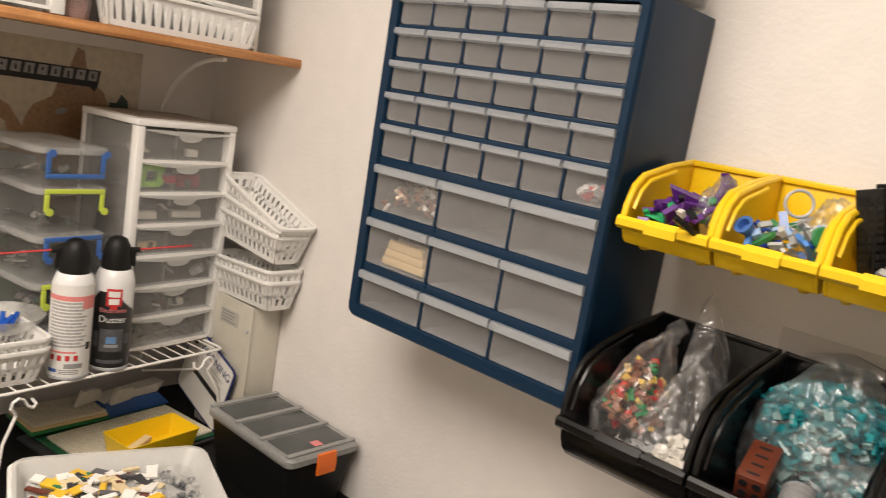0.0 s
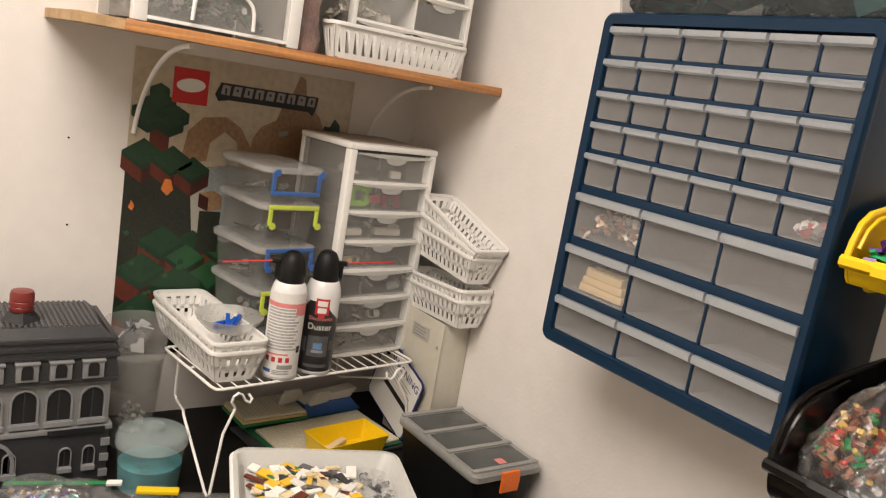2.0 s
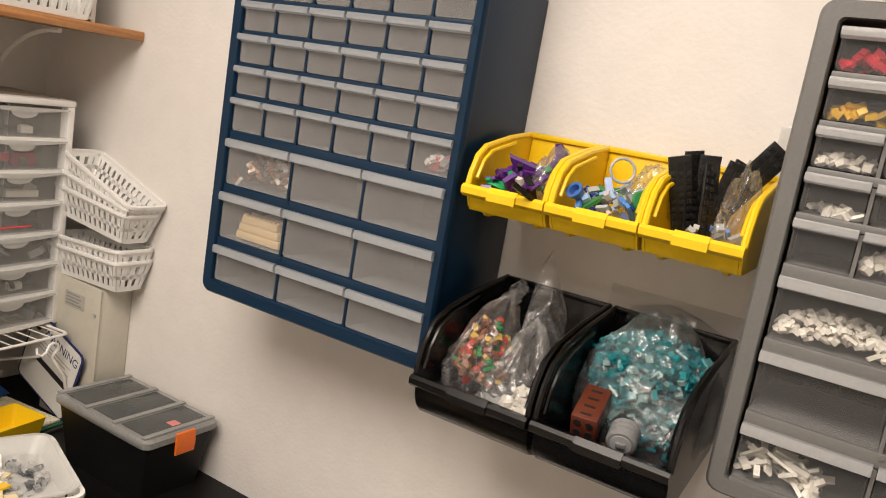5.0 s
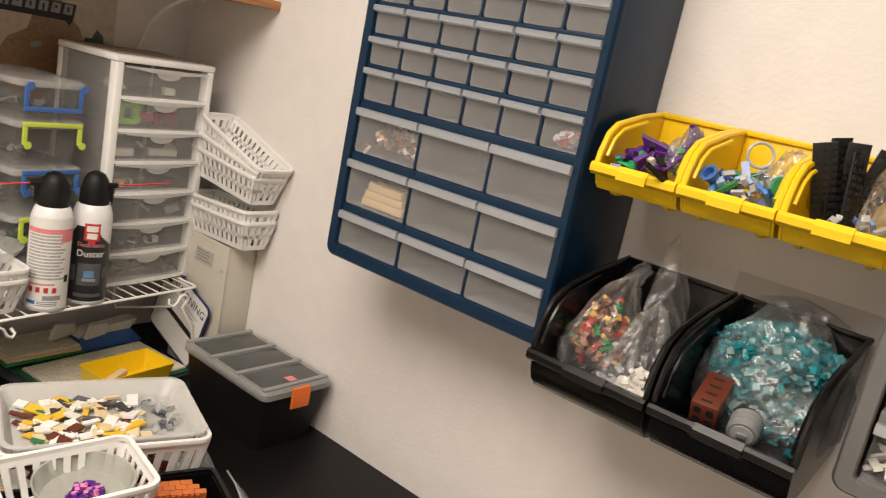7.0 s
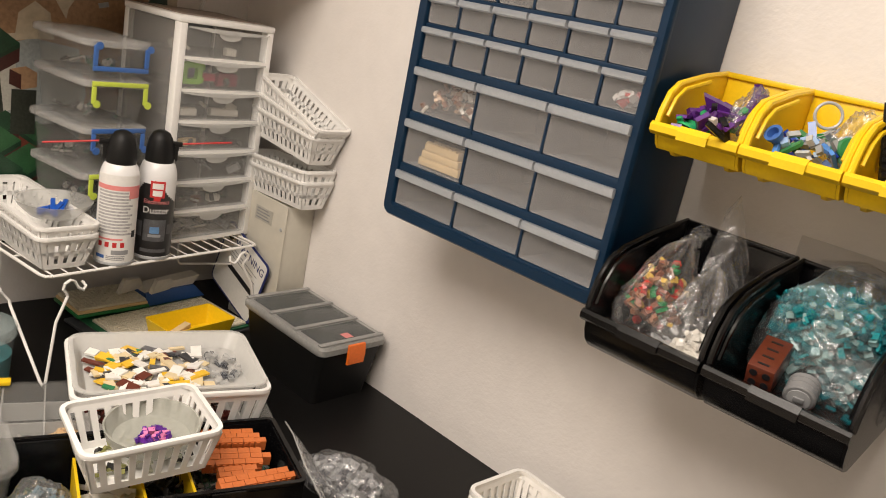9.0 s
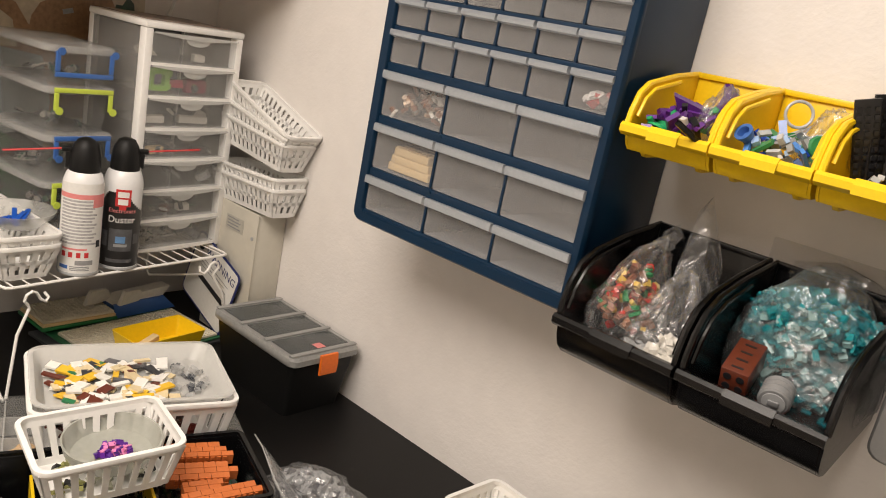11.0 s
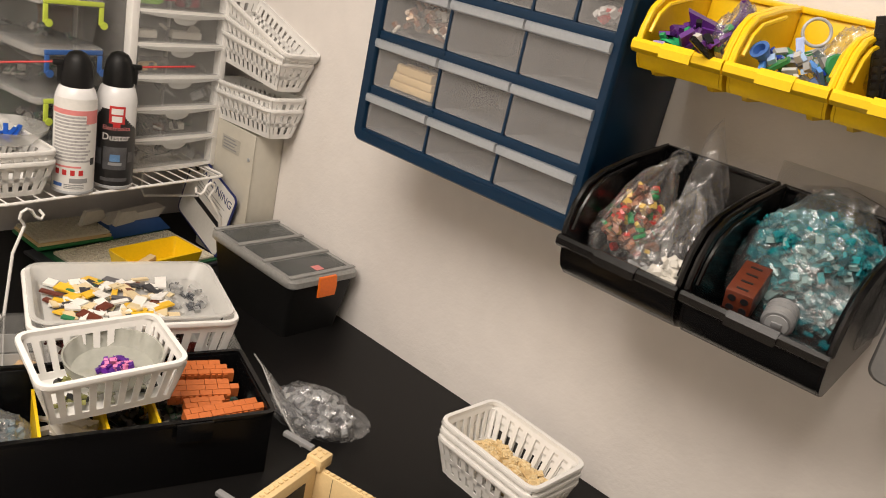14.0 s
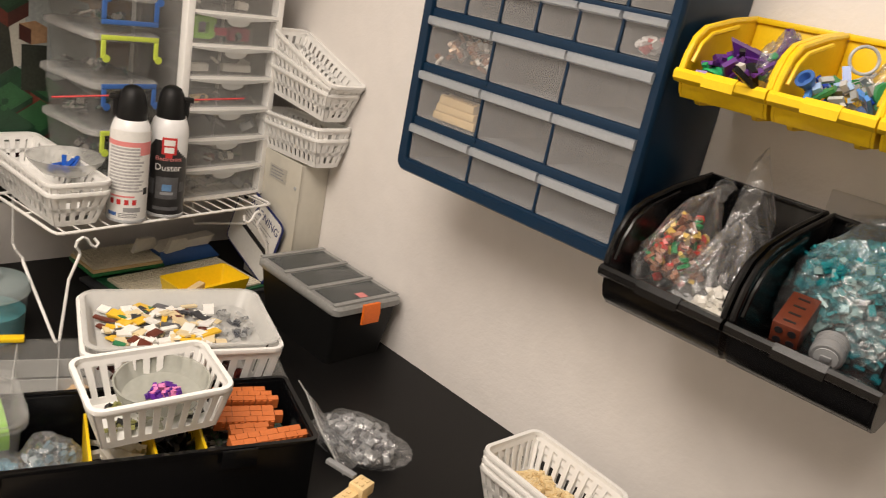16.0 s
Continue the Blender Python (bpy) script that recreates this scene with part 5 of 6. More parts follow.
# baskets at the shelf's free end
b1 = basket(on_shelf(0.052, 0.155, WSZ, 86), 0.30, 0.098, 0.060, "long white slotted basket nested under another", 2, (14, 5), 0.9)
b2 = basket(on_shelf(0.052, 0.155, WSZ + 0.017, 86), 0.30, 0.098, 0.060, "long white slotted basket with a clear dish on it", 2, (14, 5), 0.9)
dish = thing("clear_dish", on_shelf(0.068, 0.105, WSZ + 0.066) @ Matrix.Scale(1.10, 4), "round milky dish holding blue pieces", "dish")
part("bowl", loft(bmesh.new(), [[(x, y, z) for x, y in circle(r2, 36)] for r2, z in ((0.036, 0), (0.052, 0.016), (0.056, 0.024), (0.054, 0.024), (0.049, 0.016), (0.034, 0.002))]), DISHCLEAR, dish)
BLUEBAR = mat("blue_bars", (0.015, 0.10, 0.52), 0.3, vary=0.1)
for k, (u, v, z, yaw, tilt) in enumerate(((0.052, 0.100, 0.010, 20, 0), (0.060, 0.112, 0.011, 10, 4), (0.070, 0.096, 0.016, 40, 10), (0.084, 0.104, 0.016, 48, 12), (0.066, 0.106, 0.018, 62, 14), (0.076, 0.112, 0.010, 30, 0), (0.058, 0.092, 0.010, 80, 0))):
    bar = thing("blue_bar", on_shelf(u, v, WSZ + 0.064 + z) @ pose(0, 0, 0, 0, -tilt, yaw), "bright blue bar piece lying in a milky dish", "bricks", "blue bars in the dish")
    part("bar", slab_bm(-0.018, 0.018, -0.0038, 0.0038, -0.003, 0.003, 0.0008), BLUEBAR, bar)

# breaker box, warning sign, baskets on the box
bx = thing("electrical_box", pose(-0.371, WY - 0.001, DZ) @ Matrix.Diagonal((1, 1, 1.05, 1)), "beige enamelled electrical box with a printed label", "box")
part("body", slab_bm(-0.16, -0.002, -0.066, 0, 0, 0.272, 0.002), BEIGE, bx)
part("cover", slab_bm(-0.162, 0.0, -0.069, -0.0665, 0.002, 0.274, 0.001), BEIGE, bx)
part("rating_label", slab_bm(-0.105, -0.045, -0.0698, -0.0692, 0.222, 0.250), mat("rating_label", (0.50, 0.48, 0.42), 0.5, vary=0.2, scale=120), bx)
for k in range(4):
    part("label_print", slab_bm(-0.100, -0.055 - 0.006 * (k % 2), -0.0702, -0.06985, 0.226 + 0.006 * k, 0.2285 + 0.006 * k), GREYINK, bx)
for z in (0.03, 0.225):
    part("screw", loft(bmesh.new(), [[(-0.012 + x, y0, z + y) for x, y in circle(0.0035, 12)] for y0 in (-0.0712, -0.0692)]), STEEL, bx)
part("knockout", loft(bmesh.new(), [[(x0, -0.035 + x, 0.075 + y) for x, y in circle(0.012, 20)] for x0 in (-0.0022, -0.0008)]), BEIGE, bx)

sg = thing("warning_sign", pose(-0.436, 0.082, DZ + 0.002, 0, 19, 0), "white warning sign with a navy border leaning on the electrical box", "sign")
part("board", loft(bmesh.new(), [[(-0.085 + x, y0, 0.081 + y) for x, y in rrect(0.17, 0.160, 0.014)] for y0 in (0, 0.0015)]), NAVYINK, sg)
part("face", loft(bmesh.new(), [[(-0.085 + x, y0, 0.081 + y) for x, y in rrect(0.160, 0.150, 0.011)] for y0 in (-0.0008, -0.0002)]), PAPER, sg)
lettering("lettering", "WARNING", 0.024, pose(-0.068, -0.0009, 0.133, 90, 0, 0), NAVYINK, sg)
for k in range(3):
    part("print_line", slab_bm(-0.130, -0.026 - 0.012 * (k % 2), -0.0013, -0.0009, 0.096 + k * 0.008, 0.0975 + k * 0.008), GREYINK, sg)
part("number_bar", slab_bm(-0.125, -0.020, -0.0014, -0.0009, 0.066, 0.078), INK, sg, "bar in place of a phone number")
part("emblem", loft(bmesh.new(), [[(-0.147 + x, y0, 0.133 + y) for x, y in circle(0.010, 20)] for y0 in (-0.0014, -0.0009)]), INK, sg)

BASK = (0.214, 0.078, 0.058)
for x, z, tilt, label in ((-0.422, 1.042, -2, "white slotted basket, lowest of a leaning stack"), (-0.420, 1.062, -3, "white slotted basket nested in a leaning stack"), (-0.417, 1.145, 5, "white slotted basket tilted in a leaning stack"), (-0.415, 1.167, 10, "white slotted basket tilted in a leaning stack"), (-0.413, 1.189, 18, "white slotted basket, top of a leaning stack")):
    basket(pose(x - 0.006, 0.1235, z, 0, tilt, 0), *BASK, label, 2, (13, 4), 0.88, "leaning white baskets")

# ---- toolbox against the wall ----
tb = thing("toolbox", pose(0.014, -0.012, DZ), "black plastic toolbox with a smoky lid and orange latch", "toolbox")
part("body", loft(bmesh.new(), [[(-0.231 + x, 0.087 + y, z) for x, y in rrect(w2, d2, 0.012)] for w2, d2, z in ((0.205, 0.125, 0.0), (0.238, 0.145, 0.104))]), BLACKM, tb)
lid = part("lid", loft(bmesh.new(), [[(-0.231 + x, 0.087 + y, z) for x, y in rrect(w2, d2, 0.014)] for w2, d2, z in ((0.244, 0.150, 0.104), (0.252, 0.154, 0.107), (0.252, 0.154, 0.117), (0.244, 0.148, 0.121))]), LIDGREY, tb, "smoky grey translucent lid")
for k in range(3):
    part("lid_pane", slab_bm(-0.338 + k * 0.076, -0.338 + k * 0.076 + 0.062, 0.022, 0.150, 0.1212, 0.1226, 0.0006), LIDPANE, lid)
for k in range(4):
    part("lid_rib", slab_bm(-0.352 + k * 0.076, -0.342 + k * 0.076, 0.014, 0.160, 0.1212, 0.1246, 0.001), LIDGREY, lid)
part("lid_sticker", slab_bm(-0.146, -0.128, 0.080, 0.098, 0.1230, 0.1233), PINKINK, lid, "small faded sticker")
bm = bmesh.new()
prism(bm, [(-0.1055, 0.1215), (-0.1015, 0.1205), (-0.0985, 0.102), (-0.100, 0.084), (-0.104, 0.0835), (-0.1045, 0.104)], "y", 0.068, 0.106)
part("latch", bm, ORANGE, tb, "orange plastic latch")

# ---- building-brick plates under the wire shelf ----


def stud_plate(m, w, d, t, label, material, studs=True, name="baseplate"):
    ob = thing(name, m, label, "baseplate")
    part("plate", slab_bm(-w / 2, w / 2, -d / 2, d / 2, 0, t, 0.0008), material, ob)
    if studs:
        bm2 = bmesh.new()
        vs, fs = [], []
        nx, ny = int(w / 0.008), int(d / 0.008)
        for i in range(nx):
            for j in range(ny):
                cx, cy, o = -w / 2 + (i + 0.5) * w / nx, -d / 2 + (j + 0.5) * d / ny, len(vs)
                for z in (t, t + 0.0017):
                    vs += [(cx + x, cy + y, z) for x, y in circle(0.0024, 6)]
                fs.append([o + 6 + q for q in range(6)])
                fs += [[o + q, o + (q + 1) % 6, o + 6 + (q + 1) % 6, o + 6 + q] for q in range(6)]
        bm2.free()
        me = bpy.data.meshes.new("studs")
        me.from_pydata(vs, [], fs)
        me.materials.append(material)
        so = new("studs", me)
        so.parent = ob
        so["kind"] = "stuff"
    return ob


PY = YAW
stud_plate(pose(-0.505, -0.070, DZ, 0, 0, PY), 0.30, 0.21, 0.006, "grey baseplate lying on the desk", DBLEY, False)
stud_plate(pose(-0.500, -0.065, DZ + 0.0065, 0, 0, PY), 0.27, 0.185, 0.004, "green baseplate in a stack on the desk", DKGREEN, False)
stud_plate(pose(-0.490, -0.060, DZ + 0.011, 0, 0, PY), 0.255, 0.15, 0.005, "cream studded baseplate on green ones", CREAM)
stud_plate(pose(-0.610, -0.150, DZ + 0.0165, 0, 0, PY - 4), 0.15, 0.10, 0.006, "green plate under a cream plate", GREEN, False)
stud_plate(pose(-0.610, -0.150, DZ + 0.023, 0, 0, PY - 4), 0.145, 0.095, 0.006, "tan plate in a small stack", TAN, False)
stud_plate(pose(-0.610, -0.150, DZ + 0.0295, 0, 0, PY - 4), 0.14, 0.09, 0.005, "cream studded plate on a small stack", CREAM)
for k in range(2):
    wg = thing("white_wing_piece", pose(-0.60 + 0.02 * k, -0.10 + 0.06 * k, DZ + 0.055, 8, 0, YAW + 10), "white curved wing piece under the wire shelf", "bricks", "white wing pieces")
    part("wing", prism(bmesh.new(), [(-0.03, -0.012), (0.02, -0.012), (0.032, -0.004), (0.02, 0.014), (-0.02, 0.018)], "y", -0.004, 0.004), P_WHITE, wg)
stand = thing("blue_hull_piece", pose(-0.61, 0.02, DZ + 0.012, 0, 0, YAW), "blue and white hull piece under the wire shelf", "bricks")
part("hull", prism(bmesh.new(), [(-0.10, 0.03), (0.02, 0.03), (0.05, 0.0), (-0.09, 0.0)], "y", -0.02, 0.02), CLIPBLUE, stand)
part("hull_top", prism(bmesh.new(), [(-0.10, 0.0305), (0.02, 0.0305), (0.035, 0.05), (-0.08, 0.044)], "y", -0.015, 0.015), P_WHITE, stand)
ybx = thing("yellow_tray", pose(-0.410, -0.066, DZ + 0.018, 0, 0, PY), "small open yellow tray with a tan piece inside", "tray")
part("tub", tub_bm(0.150, 0.085, 0.040, 0.002, 0.90, 0.006), YELLOW, ybx)
part("tan_piece", slab_bm(-0.062, -0.012, -0.014, 0.000, 0.026, 0.037, 0.001, pose(0, 0, 0.004, 0, -10, 14)), TAN, ybx)

# ---- basket pile on the desk ----
base_case = thing("clear_case", pose(-0.105, -0.240, DZ, 0, 0, 70), "flat clear compartment case under the white basket", "case")
part("body", loft(bmesh.new(), [[(x, y, z) for x, y in rrect(0.27, 0.175, 0.012)] for z in (0, 0.028)]), SMOKE, base_case)
part("lid", loft(bmesh.new(), [[(x, y, z) for x, y in rrect(0.278, 0.182, 0.012)] for z in (0.0285, 0.034)]), CLEARLID, base_case)
TBX = pose(-0.119, -0.273, DZ + 0.035, 0, 0, 71)
basket(TBX, 0.262, 0.185, 0.105, "large white slotted basket under a tray of tiles", 1, (12, 8), 0.86)
pieces("loose_bricks", TBX @ pose(0, 0, 0.004), "dark red and brown bricks inside the white basket", 90, (0.095, 0.06), 0.06, BR, mat("dark_red_pieces", (0.15, 0.03, 0.02), 0.35, colours=[(0.12, 0.02, 0.015), (0.20, 0.04, 0.02), (0.08, 0.03, 0.02)], island=True), seed=91)
tr = thing("clear_tray", TBX @ pose(0.0, 0.002, 0.0885), "frosted tray of printed tiles lying in the basket", "tray")
part("tub", tub_bm(0.252, 0.176, 0.024, 0.0016, 0.90, 0.020), MILK, tr)
part("rim", rim_bm(0.252, 0.176, 0.023, 0.005, 0.003, 0.020), MILK, tr)
pieces("loose_bricks", TBX @ pose(-0.024, 0.002, 0.0908), "printed tiles in white, yellow, brown and green on a tray", 120, (0.078, 0.062), 0.009, [(0.016, 0.016, 0.003), (0.016, 0.008, 0.003), (0.030, 0.016, 0.003), (0.024, 0.008, 0.003), (0.020, 0.014, 0.003), (0.032, 0.008, 0.003)], P_MIX, False, 0.88, False, 92, 0.3)
pieces("loose_bricks", TBX @ pose(0.075, 0.0, 0.0905), "clear small pieces on a tray", 40, (0.03, 0.05), 0.006, SMALL, mat("clear_pieces", (0.6, 0.6, 0.6), 0.2, colours=[(0.55, 0.56, 0.55), (0.60, 0.60, 0.58), (0.10, 0.11, 0.13)], island=True, alpha=0.45), True, 0.6, False, 93)

NBX = pose(0.037, -0.387, 0.853, 2, -2, 81)
basket(NBX, 0.162, 0.115, 0.064, "small white slotted basket with a dish of beads", 1, (9, 6), 0.84)
DISH = mat("grey_milky_dish", (0.50, 0.51, 0.45), 0.35, vary=0.1, scale=40, alpha=0.55)
nd = thing("clear_dish", NBX @ pose(0.014, 0.003, 0.024) @ Matrix.Scale(1.10, 4), "round milky dish with purple and pink beads", "dish")
part("bowl", loft(bmesh.new(), [[(x, y, z) for x, y in circle(r2, 36)] for r2, z in ((0.030, 0), (0.044, 0.004), (0.0500, 0.013), (0.0520, 0.022), (0.0530, 0.025), (0.0508, 0.025), (0.0480, 0.014), (0.0425, 0.0065), (0.020, 0.003))]), DISH, nd)
pieces("loose_bricks", NBX @ pose(0.014, -0.002, 0.030), "purple and pink round pieces in a dish", 60, (0.020, 0.016), 0.008, [(0.006, 0.006, 0.006), (0.005, 0.005, 0.006)], P_PINK, True, 0.6, False, 95)
pieces("loose_bricks", NBX @ pose(0, 0, 0.004), "green and black pieces in the small white basket", 60, (0.055, 0.035), 0.016, SMALL, mat("olive_pieces", (0.3, 0.3, 0.1), 0.35, colours=[(0.30, 0.30, 0.10), (0.02, 0.02, 0.02), (0.45, 0.45, 0.35)], island=True), False, 0.3, False, 96)

# ---- open black case with bricks ----
P1, P2 = Vector((0.168, -0.224, 0)), Vector((0.065, -0.545, 0))
cu_ = (P1 - P2).normalized()
CASE_YAW = math.degrees(math.atan2(cu_.y, cu_.x))
CL, CD, CH = 0.46, 0.155, 0.093
mid = P1 - cu_ * (CL / 2) + Vector((-cu_.y, cu_.x, 0)) * (CD / 2)
CM = pose(mid.x, mid.y, DZ, 0, 0, CASE_YAW)
cs = thing("open_case", CM, "open black plastic case full of sorted bricks", "case")
part("base", slab_bm(-CL / 2 + 0.004, CL / 2 - 0.004, -CD / 2 + 0.004, CD / 2 - 0.004, 0, 0.004), BLACKM, cs)
for x0, x1, y0, y1 in ((-CL / 2, CL / 2, -CD / 2, -CD / 2 + 0.004), (-CL / 2, CL / 2, CD / 2 - 0.004, CD / 2), (-CL / 2, -CL / 2 + 0.004, -CD / 2 + 0.0042, CD / 2 - 0.0042), (CL / 2 - 0.004, CL / 2, -CD / 2 + 0.0042, CD / 2 - 0.0042)):
    part("side_wall", slab_bm(x0, x1, y0, y1, 0.0, CH, 0.001), BLACK, cs)
part("rim", rim_bm(CL - 0.004, CD - 0.004, CH + 0.001, 0.006, 0.006, 0.006), BLACK, cs)
for x in (-0.15, 0.13):
    part("catch", slab_bm(x - 0.022, x + 0.022, -CD / 2 - 0.009, -CD / 2 - 0.0065, CH - 0.022, CH + 0.004, 0.001), BLACK, cs, "black case catch")
for x in (-0.038, 0.035, 0.094):
    part("divider", slab_bm(x, x + 0.0035, -CD / 2 + 0.005, CD / 2 - 0.03, 0.0045, CH - 0.012), YELLOW, cs, "yellow divider")


def brick_panel(m, w, rows_, label, material, seed):
    """A wall section of bricks lying flat: staggered courses, stepped ends, studs along one edge."""
    ob = thing("brick_wall_section", m, label, "bricks", "orange brick sections")
    rr = random.Random(seed)
    for k in range(rows_):
        x0, x1 = -w / 2 + rr.choice((0, 0.008, 0.0)), w / 2 - rr.choice((0, 0.008, 0.016))
        x, first_one = x0, True
        while x < x1 - 0.004:
            ln = min(0.008 if first_one and k % 2 else rr.choice((0.016, 0.016, 0.024)), x1 - x)
            first_one = False
            lift = rr.uniform(-0.0003, 0.0003)
            part("brick", slab_bm(x, x + ln - 0.0007, 0.0097 * k - 0.0049 * rows_, 0.0097 * k - 0.0049 * rows_ + 0.0091, lift, 0.0155 + lift, 0.0), material, ob)
            x += ln
    bm2 = bmesh.new()
    for i in range(int(w / 0.008) - 2):
        for z in (0.0015, 0.0095):
            slab(bm2, -w / 2 + 0.0097 + i * 0.008, -w / 2 + 0.0143 + i * 0.008, -0.0049 * rows_ - 0.0017, -0.0049 * rows_ + 0.0002, z, z + 0.0046)
    part("studs", bm2, material, ob)
    return ob


OM = pose(0.0, 0.0, DZ + CH - 0.024)
for k, (x, y, dz, w, rows_, tilt, yaw) in enumerate(((0.030, -0.246, 0.010, 0.088, 3, 8, 66), (0.066, -0.262, 0.004, 0.092, 3, 12, 66), (0.094, -0.272, 0.000, 0.076, 2, 6, 70), (0.122, -0.266, 0.006, 0.104, 2, 14, 78))):
    brick_panel(OM @ pose(x, y, dz, tilt, 0, yaw), w, rows_, "orange-brown brick wall section lying in the case", BRICKORANGE, 7 + k)
pieces("loose_bricks", CM @ pose(0.14, 0, 0.006), "dark grey pieces filling the case below the orange sections", 160, (0.075, 0.065), 0.045, BR, P_DARK, seed=101, mound=0.1)
pieces("loose_bricks", CM @ pose(0.0, -0.01, 0.012), "white and tan long pieces in a divided case", 40, (0.018, 0.034), 0.055, [(0.008, 0.05, 0.008), (0.008, 0.04, 0.003)], P_WHITE, False, 0.9, False, 102, 0.1)
pieces("loose_bricks", CM @ pose(0.066, -0.01, 0.006), "black pieces in a divided case", 70, (0.022, 0.06), 0.05, SMALL, P_BLACK, False, 0.4, False, 103, 0.1)
cb = film_bag(CM @ pose(-0.078, -0.018, 0.044), 0.070, 0.095, 0.046, "clear bag of pale blue pieces in the case", 8.8)
pieces("loose_bricks", CM @ pose(-0.078, -0.018, 0.046), "pale blue clear pieces inside a bag", 60, (0.028, 0.036), 0.026, SMALL, mat("pale_blue_pieces", (0.4, 0.5, 0.6), 0.2, colours=[(0.14, 0.21, 0.25), (0.25, 0.30, 0.32), (0.10, 0.14, 0.16)], island=True), True, 0.3, False, 104)

pieces("loose_bricks", CM @ pose(-0.10, -0.01, 0.006), "dark pieces filling the case under the bags", 140, (0.058, 0.060), 0.034, SMALL, P_DARK, False, 0.4, False, 105, 0.1)
fb = film_bag(CM @ pose(-0.128, -0.030, 0.046, 0, 0, 12), 0.048, 0.080, 0.030, "flat clear bag of pale blue pieces in the case", 5.9, crumple=0.14, tip=0.2)
pieces("loose_bricks", CM @ pose(-0.128, -0.030, 0.048, 0, 0, 12), "pale blue pieces inside a flat clear bag", 40, (0.018, 0.030), 0.014, SMALL, mat("ice_blue_pieces", (0.2, 0.35, 0.45), 0.2, colours=[(0.13, 0.26, 0.33), (0.20, 0.33, 0.40)], island=True), True, 0.5, False, 106)

# bag of grey bricks on the desk
gb = film_bag(pose(0.112, -0.094, DZ, 0, 0, 22), 0.150, 0.088, 0.046, "clear zip bag full of grey bricks on the desk", 4.4, crumple=0.16, tip=0.3)
pieces("loose_bricks", pose(0.108, -0.096, DZ + 0.001, 0, 0, 22), "grey bricks inside a clear zip bag", 150, (0.060, 0.033), 0.034, [(0.016, 0.016, 0.0096), (0.016, 0.008, 0.0096), (0.024, 0.008, 0.0096), (0.008, 0.008, 0.0096)], P_GREY, True, 0.2, True, 111, 0.6)
flap(gb, [(-0.072, 0.010, 0.030), (-0.050, -0.014, 0.034), (-0.010, -0.034, 0.030), (0.030, -0.042, 0.016)], [(-0.138, 0.040, 0.046), (-0.104, 0.008, 0.052), (-0.050, -0.040, 0.040), (0.020, -0.075, 0.006)], deep=0.004)
zip_track = tube(bmesh.new(), [(-0.136, 0.038, 0.046), (-0.103, 0.008, 0.051), (-0.050, -0.039, 0.040), (0.018, -0.073, 0.006)], 0.0013, 6)
part("zip_track", zip_track, MILK, gb)

# nest of three baskets with tan tiles
SBM = pose(0.376, 0.025, DZ, 0, 0, -4)
for k in range(3):
    basket(SBM @ pose(0, 0, 0.0125 * k), 0.170, 0.111, 0.062, "small white slotted basket, one of a nest of three", 2 if k == 0 else 1, (10, 7), 0.84, "nest of white baskets")
pieces("loose_bricks", SBM @ pose(0.0, 0, 0.0275), "tan tiles in the top basket of the nest", 150, (0.062, 0.038), 0.012, [(0.016, 0.008, 0.008), (0.016, 0.016, 0.0032), (0.008, 0.008, 0.009)], P_TAN, False, 0.6, True, 121, 0.2)

# half-built tan building
tx = thing("tan_brick_model", pose(0.249, -0.222, DZ, 0, 0, 13), "half-built tan brick house wall on the desk", "model")
HT = 0.082
part("wall_panel", slab_bm(0.0, 0.17, -0.008, 0.0, 0, HT - 0.012, 0.0005), TAN, tx)
part("wall_panel", slab_bm(-0.001, 0.016, -0.13, -0.0085, 0, HT - 0.004, 0.0005), TAN, tx)
part("corner_post", slab_bm(0.0, 0.022, -0.012, 0.012, HT - 0.0115, HT + 0.004, 0.0005), TAN, tx)
bm = bmesh.new()
for k in range(15):
    slab(bm, 0.004, 0.0088, -0.125 + k * 0.008, -0.1202 + k * 0.008, HT - 0.0038, HT - 0.0022)
for k in range(18):
    slab(bm, 0.026 + k * 0.008, 0.0308 + k * 0.008, -0.0064, -0.0016, HT - 0.0118, HT - 0.0102)
for x, y in ((0.003, -0.008), (0.012, -0.008), (0.003, 0.003), (0.012, 0.003)):
    slab(bm, x, x + 0.0048, y, y + 0.0048, HT + 0.0042, HT + 0.0058)
part("studs", bm, TAN, tx)
for k in range(3):
    part("panel_joint", slab_bm(0.04 + 0.044 * k, 0.0404 + 0.044 * k, -0.0086, -0.0081, 0.002, HT - 0.014), INK, tx)
part("window_grille", slab_bm(0.0162, 0.0174, -0.10, -0.03, 0.01, HT - 0.02), INK, tx)
part("bar_piece", slab_bm(-0.050, -0.004, 0.002, 0.010, HT - 0.002, HT + 0.004, 0.001), BLEY, tx, "grey bar piece")
part("bar_piece", slab_bm(-0.036, 0.0, -0.128, -0.120, HT - 0.010, HT - 0.0042, 0.001), BLEY, tx, "grey bar piece")

# ---- west end: brick building, cups, tub, clear cases ----
bd = thing("brick_building", pose(-0.468, -0.496, DZ) @ Matrix.Diagonal((1, 1, 1.09, 1)), "grey brick model town house with a dark roof and red chimney", "model")
W2, D2 = 0.27, 0.17
part("ground_storey", slab_bm(-D2, 0, -W2, 0, 0, 0.085), DBLEY, bd)
part("upper_storey", slab_bm(-D2 + 0.003, -0.003, -W2 + 0.003, -0.003, 0.0852, 0.165), BLEY, bd)
part("string_course", slab_bm(-D2 - 0.002, 0.004, -W2 - 0.002, 0.004, 0.0854, 0.094, 0.001), BLEY, bd)
part("cornice", slab_bm(-D2 - 0.004, 0.006, -W2 - 0.004, 0.006, 0.1655, 0.173, 0.001), DBLEY, bd)
